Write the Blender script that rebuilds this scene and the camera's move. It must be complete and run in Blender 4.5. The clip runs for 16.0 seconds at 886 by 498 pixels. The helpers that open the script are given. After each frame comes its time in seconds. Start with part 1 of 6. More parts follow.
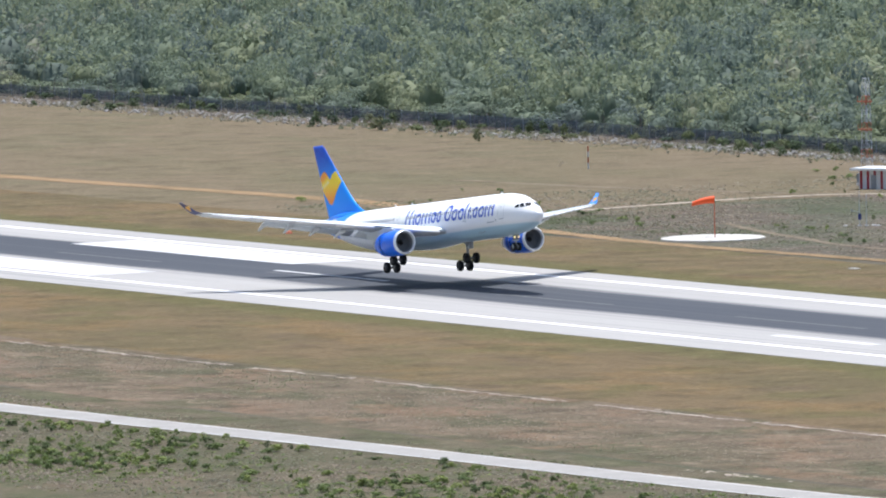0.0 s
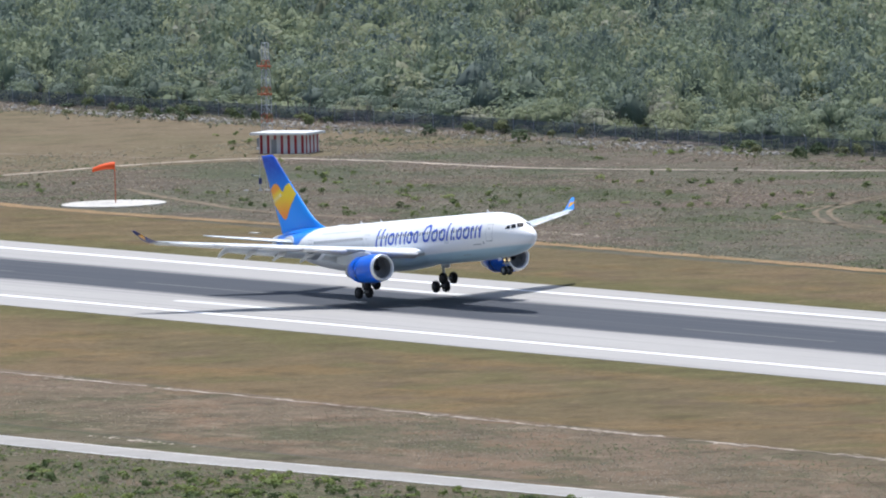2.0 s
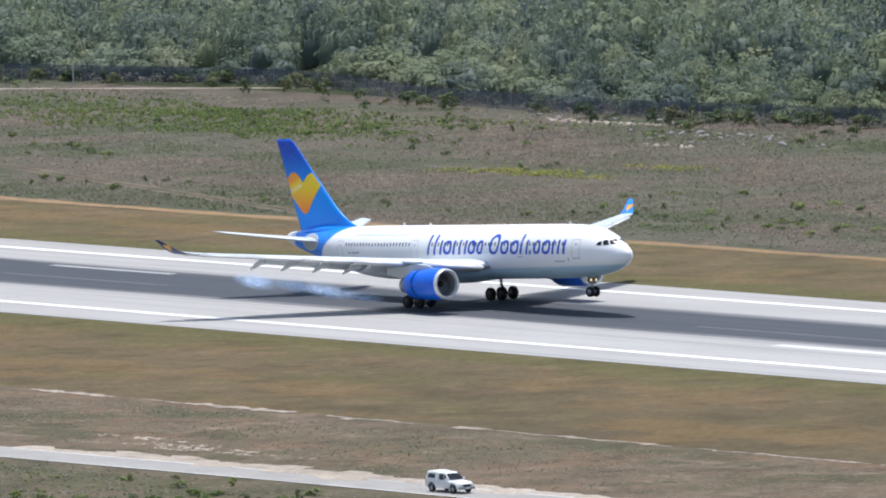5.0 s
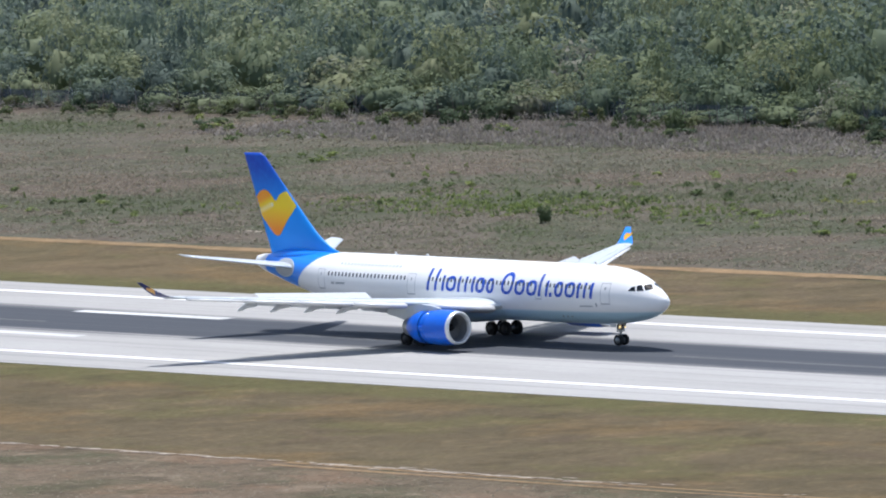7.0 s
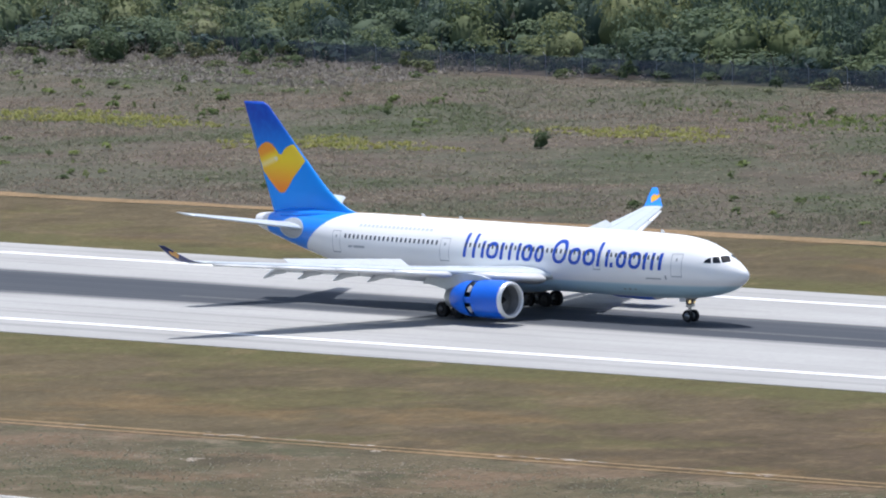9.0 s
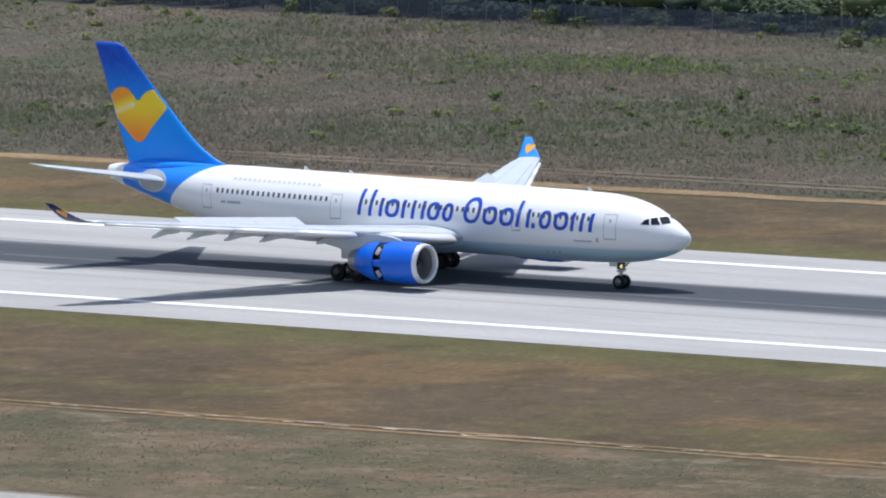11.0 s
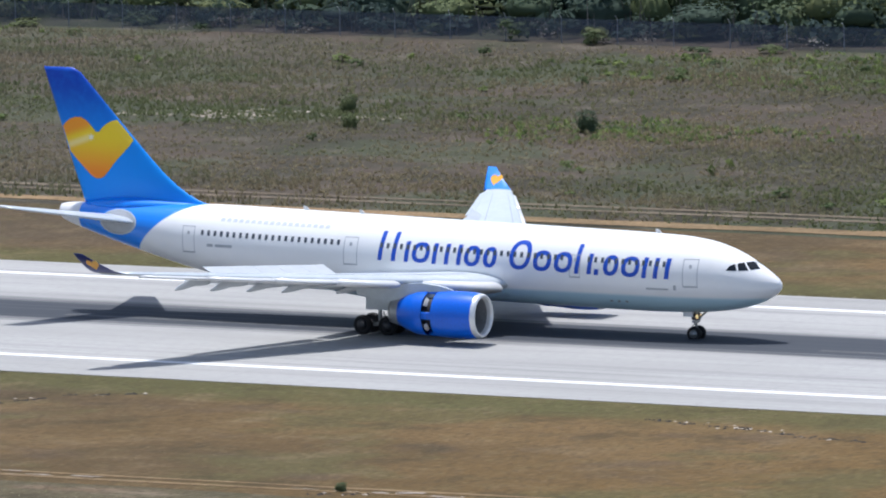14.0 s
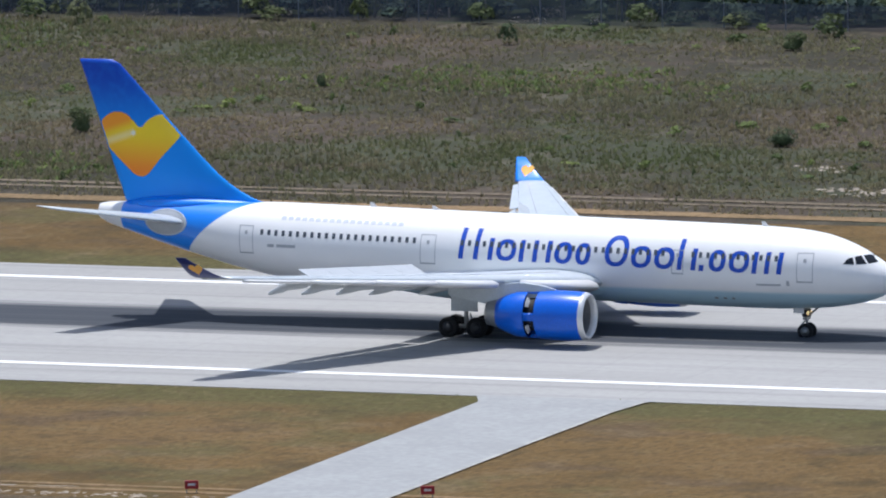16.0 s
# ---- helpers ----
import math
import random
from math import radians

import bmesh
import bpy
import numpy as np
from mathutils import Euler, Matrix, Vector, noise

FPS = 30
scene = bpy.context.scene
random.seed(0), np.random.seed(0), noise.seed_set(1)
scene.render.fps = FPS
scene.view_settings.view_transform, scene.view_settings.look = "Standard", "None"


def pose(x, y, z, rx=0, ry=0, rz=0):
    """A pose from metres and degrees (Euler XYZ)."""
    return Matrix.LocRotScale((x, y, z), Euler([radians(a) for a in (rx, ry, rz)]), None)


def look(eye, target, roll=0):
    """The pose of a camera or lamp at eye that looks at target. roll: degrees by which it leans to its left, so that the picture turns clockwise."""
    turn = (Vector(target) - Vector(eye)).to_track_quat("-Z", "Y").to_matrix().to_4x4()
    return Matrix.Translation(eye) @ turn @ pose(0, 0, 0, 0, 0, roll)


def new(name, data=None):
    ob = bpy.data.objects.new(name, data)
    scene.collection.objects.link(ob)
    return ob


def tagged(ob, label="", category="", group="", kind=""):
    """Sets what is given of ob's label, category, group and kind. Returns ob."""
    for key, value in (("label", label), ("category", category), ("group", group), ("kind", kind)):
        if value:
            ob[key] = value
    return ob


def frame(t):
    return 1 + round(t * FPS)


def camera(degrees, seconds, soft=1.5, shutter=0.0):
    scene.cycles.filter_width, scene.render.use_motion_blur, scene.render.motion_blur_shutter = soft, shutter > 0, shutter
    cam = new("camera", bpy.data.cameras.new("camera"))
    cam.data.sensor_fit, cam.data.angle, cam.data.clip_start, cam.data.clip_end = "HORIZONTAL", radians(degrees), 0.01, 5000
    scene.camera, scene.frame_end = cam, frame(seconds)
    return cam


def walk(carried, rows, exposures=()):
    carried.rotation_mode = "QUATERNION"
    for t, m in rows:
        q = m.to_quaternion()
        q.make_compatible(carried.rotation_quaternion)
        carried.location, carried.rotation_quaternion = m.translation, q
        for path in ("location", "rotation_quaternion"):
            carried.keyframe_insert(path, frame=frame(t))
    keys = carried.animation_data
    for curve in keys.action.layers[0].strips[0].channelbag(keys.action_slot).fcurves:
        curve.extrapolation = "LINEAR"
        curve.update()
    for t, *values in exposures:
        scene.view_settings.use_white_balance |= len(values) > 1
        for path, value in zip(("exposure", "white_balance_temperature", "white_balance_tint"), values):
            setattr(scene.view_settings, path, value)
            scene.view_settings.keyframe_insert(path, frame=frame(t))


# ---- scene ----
EYE = (0.0, -702.5, 93.15)
cam = camera(4.482, 16.0, soft=2.0)


def aim(az, el, roll):
    """The pose of the camera at EYE with that heading, tilt and roll in degrees."""
    a, e, r = radians(az), radians(el), radians(roll)
    f = Vector((math.cos(e) * math.cos(a), math.cos(e) * math.sin(a), math.sin(e)))
    side = Vector((math.sin(a), -math.cos(a), 0))
    up = side.cross(f)
    x, y = side * math.cos(r) + up * math.sin(r), up * math.cos(r) - side * math.sin(r)
    return Matrix.Translation(EYE) @ Matrix((x, y, -f)).transposed().to_4x4()


# seconds, heading, tilt and roll of the long lens, in degrees
AIM = [
    (0.0, 150.836, -3.512, -1.204),
    (0.5, 150.178, -3.503, -1.303),
    (1.0, 149.461, -3.559, -1.362),
    (1.5, 148.721, -3.664, -1.460),
    (2.0, 147.804, -3.758, -1.504),
    (2.5, 147.144, -3.876, -1.404),
    (3.0, 146.591, -3.863, -1.394),
    (3.5, 145.692, -3.985, -1.464),
    (4.0, 144.787, -4.195, -1.430),
    (4.5, 143.876, -4.221, -1.562),
    (5.0, 142.813, -4.309, -1.630),
    (7.5, 137.462, -4.675, -2.190),
    (8.0, 136.332, -4.835, -1.661),
    (8.5, 135.020, -5.038, -1.777),
    (9.0, 133.703, -5.177, -1.510),
    (9.5, 132.360, -5.181, -1.318),
    (10.0, 130.711, -5.502, -1.149),
    (12.5, 122.710, -6.051, -0.683),
    (13.0, 121.041, -6.207, -0.596),
    (13.5, 119.337, -6.201, -0.707),
    (14.0, 117.850, -6.292, -0.774),
    (14.5, 116.545, -6.425, -0.831),
    (15.0, 114.805, -6.476, -0.910),
    (15.5, 113.230, -6.588, -0.876),
    (16.0, 111.514, -6.646, -0.916),
]
# seconds, stops and white balance of the clip's camera
LIGHT_CURVE = [(0.0, 0.40, 6420), (0.6, 0.40, 6420), (1.0, 0.23, 6420), (2.0, 0.22, 6420), (5.0, 0.18, 6400), (9.0, 0.12, 6350), (9.5, -0.05, 6330), (10.0, -0.05, 6320), (12.5, 0.02, 6260), (15.0, 0.02, 6260), (15.5, -0.08, 6250), (16.0, -0.14, 6250)]
walk(cam, [(t, aim(a, e, r)) for t, a, e, r in AIM], exposures=[(t, e, k, 10.0) for t, e, k in LIGHT_CURVE])

# ---- sky and sun: near the zenith, slightly behind the runway ----
SUN_FROM = Vector((-0.17, 0.12, 1.0)).normalized()
world = bpy.data.worlds.new("sky")
scene.world = world
world.use_nodes = True
sky = world.node_tree.nodes.new("ShaderNodeTexSky")
sky.sky_type, sky.sun_disc = "NISHITA", False
sky.sun_elevation = math.asin(SUN_FROM.z)
sky.sun_rotation = math.atan2(SUN_FROM.x, SUN_FROM.y)
sky.air_density, sky.dust_density = 1.0, 2.0
back = world.node_tree.nodes["Background"]
back.inputs["Strength"].default_value = 0.136
world.node_tree.links.new(sky.outputs[0], back.inputs["Color"])
sun = new("sun", bpy.data.lights.new("sun", "SUN"))
sun.data.energy, sun.data.angle, sun.data.color = 4.3, radians(0.55), (0.995, 0.985, 0.985)
sun.matrix_world = look(SUN_FROM * 400, (0, 0, 0))

# ---- materials ----


class Mat:
    """A node material with short calls."""

    def __init__(self, name, rough=0.6, metal=0.0, spec=0.5):
        self.m = bpy.data.materials.new(name)
        self.m.use_nodes = True
        self.t = self.m.node_tree
        self.b = self.t.nodes["Principled BSDF"]
        self.b.inputs["Roughness"].default_value = rough
        self.b.inputs["Metallic"].default_value = metal
        self.b.inputs["Specular IOR Level"].default_value = spec
        self.tc = self.t.nodes.new("ShaderNodeTexCoord")

    def put(self, sock, v):
        if isinstance(v, bpy.types.NodeSocket):
            self.t.links.new(v, sock)
        elif isinstance(v, (tuple, list)) and len(v) == 3 and sock.type == "RGBA":
            sock.default_value = (*v, 1)
        else:
            sock.default_value = v

    def math(self, op, a, b=0.0, clamp=False):
        n = self.t.nodes.new("ShaderNodeMath")
        n.operation, n.use_clamp = op, clamp
        self.put(n.inputs[0], a), self.put(n.inputs[1], b)
        return n.outputs[0]

    def mix(self, f, a, b):
        n = self.t.nodes.new("ShaderNodeMix")
        n.data_type = "RGBA"
        self.put(n.inputs[0], f), self.put(n.inputs[6], a), self.put(n.inputs[7], b)
        return n.outputs[2]

    def scaled(self, vec, s):
        n = self.t.nodes.new("ShaderNodeVectorMath")
        n.operation = "MULTIPLY"
        self.put(n.inputs[0], vec), self.put(n.inputs[1], Vector(s))
        return n.outputs[0]

    def noise(self, scale, detail=3.0, vec=None, rough=0.55):
        n = self.t.nodes.new("ShaderNodeTexNoise")
        n.inputs["Scale"].default_value, n.inputs["Detail"].default_value = scale, detail
        n.inputs["Roughness"].default_value = rough
        self.put(n.inputs["Vector"], vec or self.tc.outputs["Object"])
        return n.outputs["Fac"]

    def ramp(self, v, lo, hi):
        n = self.t.nodes.new("ShaderNodeMapRange")
        n.interpolation_type = "SMOOTHSTEP"
        self.put(n.inputs[0], v)
        n.inputs[1].default_value, n.inputs[2].default_value = lo, hi
        return n.outputs[0]

    def axes(self):
        n = self.t.nodes.new("ShaderNodeSeparateXYZ")
        self.put(n.inputs[0], self.tc.outputs["Object"])
        return n.outputs

    def color(self, v):
        self.put(self.b.inputs["Base Color"], v)
        return self

    def bump(self, h, strength=0.3, dist=0.05):
        n = self.t.nodes.new("ShaderNodeBump")
        n.inputs["Strength"].default_value, n.inputs["Distance"].default_value = strength, dist
        self.put(n.inputs["Height"], h)
        self.t.links.new(n.outputs[0], self.b.inputs["Normal"])
        return self

    def thin(self, c, share=0.4):
        """Leaves let light through: part of the surface glows with light from behind it."""
        n = self.t.nodes.new("ShaderNodeBsdfTranslucent")
        mixed = self.t.nodes.new("ShaderNodeMixShader")
        mixed.inputs[0].default_value = share
        self.put(n.inputs[0], c)
        self.t.links.new(self.b.outputs[0], mixed.inputs[1])
        self.t.links.new(n.outputs[0], mixed.inputs[2])
        self.t.links.new(mixed.outputs[0], self.t.nodes["Material Output"].inputs["Surface"])
        return self

    def random(self):
        return self.t.nodes.new("ShaderNodeObjectInfo").outputs["Random"]

    def tones(self, pick, row):
        """A colour out of a row of tones, picked by a value from 0 to 1."""
        n = self.t.nodes.new("ShaderNodeValToRGB")
        self.put(n.inputs[0], pick)
        el = n.color_ramp.elements
        while len(el) < len(row):
            el.new(0.5)
        for k, tone in enumerate(row):
            el[k].position, el[k].color = k / (len(row) - 1), (*tone, 1)
        return n.outputs[0]

    def island(self):
        return self.t.nodes.new("ShaderNodeNewGeometry").outputs["Random Per Island"]


def paint(name, c, rough=0.35, metal=0.0, vary=0.08, scale=0.8):
    """Paint or metal with faint dirt at two scales."""
    m = Mat(name, rough, metal)
    d = tuple(v * (1 - vary * 2) for v in c)
    f = m.math("MULTIPLY", m.noise(scale, 4), m.noise(scale * 9, 2))
    m.color(m.mix(m.ramp(f, 0.12, 0.4), d, c))
    return m.m


def field(name, low, high, fleck, fleck_amount=0.5, zone=None, patches=(), rough=0.0, verge=None):
    """Dry grassland: wide drifts, patches of other growth, clumps and fine tufts."""
    m = Mat(name, 0.95, 0, 0.1)
    obj = m.tc.outputs["Object"]
    a = m.noise(1.0, 5, m.scaled(obj, (0.022, 0.030, 1)), 0.6)
    c = m.mix(m.ramp(a, 0.40, 0.60), low, high)
    if zone:
        # another growth takes over further along the field, with a wandering border
        x = m.math("ADD", m.axes()[0], m.math("MULTIPLY", m.math("SUBTRACT", m.noise(0.012, 3), 0.5), 160.0))
        for x0, x1, tone in zone:
            c = m.mix(m.math("MULTIPLY", m.ramp(x, x0, x1), 0.85), c, m.mix(m.ramp(a, 0.4, 0.6), tone, tuple(v * 0.82 for v in tone)))
    for size, lo, hi, tone, most in patches:
        c = m.mix(m.math("MULTIPLY", m.ramp(m.noise(1.0, 6, m.scaled(obj, size), 0.62), lo, hi), most), c, tone)
    b = m.noise(1.0, 5, m.scaled(obj, (0.35, 0.30, 1)), 0.7)
    c = m.mix(m.math("MULTIPLY", m.ramp(b, 0.5, 0.72), fleck_amount), c, fleck)
    if verge:
        # longer, greener grass along the paving
        y = m.axes()[1]
        near = m.math("MINIMUM", m.math("ABSOLUTE", m.math("SUBTRACT", y, RUN_LO)), m.math("ABSOLUTE", m.math("SUBTRACT", y, RUN_HI)))
        wander = m.math("MULTIPLY", m.math("SUBTRACT", m.noise(1.0, 5, m.scaled(obj, (0.11, 0.25, 1)), 0.7), 0.5), 9.0)
        c = m.mix(m.math("MULTIPLY", m.ramp(m.math("ADD", near, wander), 11.0, 4.5), 0.85), c, verge)
    w = m.noise(1.0, 6, m.scaled(obj, (0.16, 0.13, 1)), 0.68)
    c = m.mix(m.math("MULTIPLY", m.ramp(w, 0.52, 0.68), 0.42 + rough * 0.3), c, tuple(v * 1.4 for v in low))
    c = m.mix(m.math("MULTIPLY", m.ramp(w, 0.49, 0.34), 0.52 + rough * 0.3), c, tuple(v * 0.5 for v in high))
    g = m.noise(1.0, 5, m.scaled(obj, (2.2, 1.0, 1)), 0.75)
    c = m.mix(m.math("MULTIPLY", m.ramp(g, 0.46, 0.68), 0.7 + rough * 0.2), c, tuple(v * 0.5 for v in low))
    c = m.mix(m.math("MULTIPLY", m.ramp(g, 0.46, 0.30), 0.6), c, tuple(v * 1.5 for v in low))
    m.color(c).bump(m.math("ADD", g, m.math("MULTIPLY", w, 2.0)), 0.7, 0.3)
    return m.m


RUN_LO, RUN_HI, LINE_LO, LINE_HI = -34.1, 25.9, -25.6, 18.8
OLIVE_PATCH, ORANGE_PATCH, BROWN_PATCH = (0.050, 0.060, 2), (0.035, 0.050, 1), (0.070, 0.090, 3)
MOWN = field("mown_grass", (0.142, 0.104, 0.060), (0.112, 0.092, 0.050), (0.185, 0.145, 0.075), 0.4,
             ((-1000, -760, (0.108, 0.088, 0.054)), (-640, -540, (0.094, 0.070, 0.046)), (-400, -320, (0.172, 0.108, 0.042))),
             ((ORANGE_PATCH, 0.50, 0.62, (0.172, 0.112, 0.052), 0.6), (OLIVE_PATCH, 0.51, 0.62, (0.104, 0.096, 0.042), 0.7), (BROWN_PATCH, 0.54, 0.66, (0.098, 0.072, 0.050), 0.6)), 0.15, (0.098, 0.096, 0.040))
REDDISH, GREYGREEN = ((0.030, 0.032, 1), 0.47, 0.58), ((0.034, 0.036, 1.7), 0.48, 0.58)
SCRUB = field("rough_scrub", (0.118, 0.102, 0.080), (0.096, 0.098, 0.070), (0.145, 0.122, 0.096), 0.4,
              ((-1365, -1440, (0.150, 0.124, 0.078)), (-820, -560, (0.084, 0.073, 0.054)), (-520, -380, (0.044, 0.041, 0.029))),
              ((*REDDISH, (0.112, 0.083, 0.068), 0.6), (*GREYGREEN, (0.066, 0.080, 0.046), 0.8)), 0.6)
NEAR_SCRUB = field("reddish_scrub", (0.146, 0.112, 0.080), (0.112, 0.096, 0.064), (0.20, 0.155, 0.11), 0.5, ((-700, -560, (0.112, 0.098, 0.056)),),
                   (((0.050, 0.070, 1), 0.49, 0.60, (0.078, 0.080, 0.046), 0.85), ((0.060, 0.10, 2), 0.50, 0.62, (0.190, 0.122, 0.080), 0.6), ((0.11, 0.20, 3), 0.57, 0.66, (0.25, 0.20, 0.145), 0.6)), 0.5)
ROADSIDE = field("olive_scrub", (0.122, 0.102, 0.070), (0.092, 0.086, 0.054), (0.165, 0.14, 0.10), 0.4, None,
                 (((0.050, 0.070, 1), 0.52, 0.62, (0.148, 0.110, 0.078), 0.7), ((0.060, 0.10, 2), 0.48, 0.60, (0.072, 0.082, 0.040), 0.7)), 0.5)
TAN_FIELD = field("tan_mown_field", (0.156, 0.124, 0.082), (0.142, 0.118, 0.074), (0.18, 0.145, 0.09), 0.3, None, (((0.020, 0.030, 4), 0.52, 0.64, (0.118, 0.112, 0.066), 0.5),))
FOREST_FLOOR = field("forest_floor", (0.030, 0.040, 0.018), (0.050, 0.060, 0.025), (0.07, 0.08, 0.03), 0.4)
DIRT = field("orange_dirt", (0.275, 0.188, 0.106), (0.225, 0.160, 0.090), (0.34, 0.26, 0.17), 0.4)
PALE_BROWN = field("pale_brown_dirt", (0.20, 0.162, 0.118), (0.165, 0.135, 0.095), (0.28, 0.24, 0.18), 0.4)
PALE_DIRT = field("pale_gravel", (0.42, 0.365, 0.305), (0.335, 0.287, 0.235), (0.52, 0.47, 0.40), 0.5)


def concrete():
    """Pale slabs, darkened along the landing tracks by tyre rubber."""
    m = Mat("runway_concrete", 0.9, 0, 0.2)
    obj = m.tc.outputs["Object"]
    x, y, _ = m.axes()
    base = m.mix(m.ramp(m.noise(1, 5, m.scaled(obj, (0.03, 0.12, 1))), 0.3, 0.7), (0.335, 0.330, 0.318), (0.392, 0.386, 0.374))
    base = m.mix(m.math("MULTIPLY", m.ramp(x, -700.0, -1050.0), 0.6), base, (0.315, 0.304, 0.288))
    base = m.mix(m.math("MULTIPLY", m.ramp(m.noise(1.6, 4), 0.4, 0.7), 0.35), base, (0.29, 0.286, 0.28))
    base = m.mix(m.math("MULTIPLY", m.ramp(m.noise(1, 5, m.scaled(obj, (0.05, 0.9, 1)), 0.7), 0.52, 0.70), 0.4), base, (0.25, 0.25, 0.252))
    # slab joints across the runway and along it
    for v, pitch in ((x, 7.5), (y, 7.5)):
        cell = m.math("ABSOLUTE", m.math("SUBTRACT", m.math("FRACT", m.math("DIVIDE", v, pitch)), 0.5))
        base = m.mix(m.math("MULTIPLY", m.ramp(cell, 0.012, 0.0), 0.25), base, (0.2, 0.2, 0.2))
    # rubber is heavier towards the touchdown zone, and frays into single tyre tracks at its rims
    wob = m.math("MULTIPLY", m.math("SUBTRACT", m.noise(1, 4, m.scaled(obj, (0.012, 0.05, 1))), 0.5), 4.0)
    fray = m.math("MULTIPLY", m.math("SUBTRACT", m.noise(1, 5, m.scaled(obj, (0.010, 1.1, 1)), 0.75), 0.5), 7.0)
    off = m.math("ADD", m.math("ABSOLUTE", m.math("ADD", m.math("ADD", y, 1.2), wob)), fray)
    long = m.ramp(x, -300.0, -1250.0)
    half = m.math("ADD", 6.2, m.math("MULTIPLY", long, 4.4))
    band = m.math("SUBTRACT", 1.0, m.ramp(m.math("SUBTRACT", off, half), -2.2, 1.4))
    streak = m.noise(1, 5, m.scaled(obj, (0.006, 1.3, 1)), 0.65)
    amount = m.math("MULTIPLY", band, m.math("ADD", 1.0, m.math("MULTIPLY", m.math("SUBTRACT", streak, 0.5), 0.6)), True)
    faint = m.math("MULTIPLY", m.ramp(m.noise(1, 4, m.scaled(obj, (0.004, 0.5, 1))), 0.5, 0.7), 0.22)
    c = m.mix(m.math("MAXIMUM", amount, faint), base, (0.056, 0.062, 0.074))
    return m.color(c).bump(m.noise(3, 3), 0.2, 0.02).m


CONCRETE = concrete()
ASPHALT = paint("service_road_asphalt", (0.30, 0.288, 0.27), 0.9, 0, 0.09, 0.25)
STUB = paint("pale_stub_concrete", (0.345, 0.352, 0.352), 0.9, 0, 0.08, 0.2)
PALE_EDGE = paint("pale_edge_concrete", (0.46, 0.45, 0.42), 0.9, 0, 0.2, 0.2)
DARK_CLODS = paint("turned_earth_and_bush_shade", (0.055, 0.045, 0.034), 0.95, 0, 0.3)
LINE = Mat("runway_line_paint", 0.8)
LINE.color(LINE.mix(LINE.ramp(LINE.noise(1, 5, LINE.scaled(LINE.tc.outputs["Object"], (0.3, 3, 1))), 0.25, 0.5), (0.6, 0.6, 0.6), (0.88, 0.88, 0.88)))
LINE = LINE.m
WORN = Mat("worn_marking_paint", 0.85)
WORN.color(WORN.mix(WORN.ramp(WORN.noise(1, 5, WORN.scaled(WORN.tc.outputs["Object"], (0.05, 1.4, 1))), 0.35, 0.6), (0.36, 0.36, 0.355), (0.60, 0.60, 0.585)))
WORN = WORN.m

RUBBED = paint("rubbered_marking_paint", (0.098, 0.10, 0.106), 0.85, 0, 0.2, 0.5)


def leaf(name, tones, share=0.35, hazed_tones=None, spread=0.14):
    """Foliage: each plant has a tone of its own, each spray of leaves strays a little from it."""
    m = Mat(name, 0.75, 0, 0.2)
    own = m.t.nodes.new("ShaderNodeAttribute")
    own.attribute_name = "tone"
    stray = m.math("MULTIPLY", m.math("SUBTRACT", m.island(), 0.5), spread)
    drifts = m.math("MULTIPLY", m.math("SUBTRACT", m.noise(0.03, 3), 0.5), 0.5)
    pick = m.math("ADD", m.math("ADD", own.outputs["Fac"], stray), drifts)
    c = m.tones(pick, tones)
    if hazed_tones:
        # haze over the far wood, put into its leaf colour as paler, bluer tones
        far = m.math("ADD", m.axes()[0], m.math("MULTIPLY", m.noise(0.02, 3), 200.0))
        c = m.mix(m.ramp(far, -700.0, -1150.0), c, m.tones(pick, hazed_tones))
    return m.color(c).thin(c, share).m


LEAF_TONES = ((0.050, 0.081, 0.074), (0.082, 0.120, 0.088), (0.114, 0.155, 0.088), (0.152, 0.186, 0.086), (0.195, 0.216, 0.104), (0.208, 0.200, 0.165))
# second row: each tone lifted by the haze before distant leaves
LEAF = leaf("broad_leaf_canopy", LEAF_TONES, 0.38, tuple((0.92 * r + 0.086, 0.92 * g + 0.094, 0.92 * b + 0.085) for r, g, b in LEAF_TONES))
LEAF_SHRUB = leaf("shrub_leaf", ((0.060, 0.088, 0.050), (0.090, 0.124, 0.060), (0.130, 0.156, 0.068), (0.155, 0.165, 0.090)))
GREEN_WEED = leaf("green_weed", ((0.078, 0.110, 0.046), (0.135, 0.182, 0.062), (0.215, 0.260, 0.080)))
YELLOW_WEED = leaf("yellow_weed", ((0.200, 0.220, 0.070), (0.300, 0.305, 0.095), (0.330, 0.310, 0.120)))
DEAD_BRUSH = leaf("grey_dead_brush", ((0.15, 0.138, 0.122), (0.22, 0.20, 0.178), (0.31, 0.285, 0.255)))
BARK = paint("grey_bark", (0.22, 0.19, 0.16), 0.9, 0, 0.2, 3)
STONE = paint("pale_limestone", (0.32, 0.31, 0.295), 0.9, 0, 0.25, 0.5)


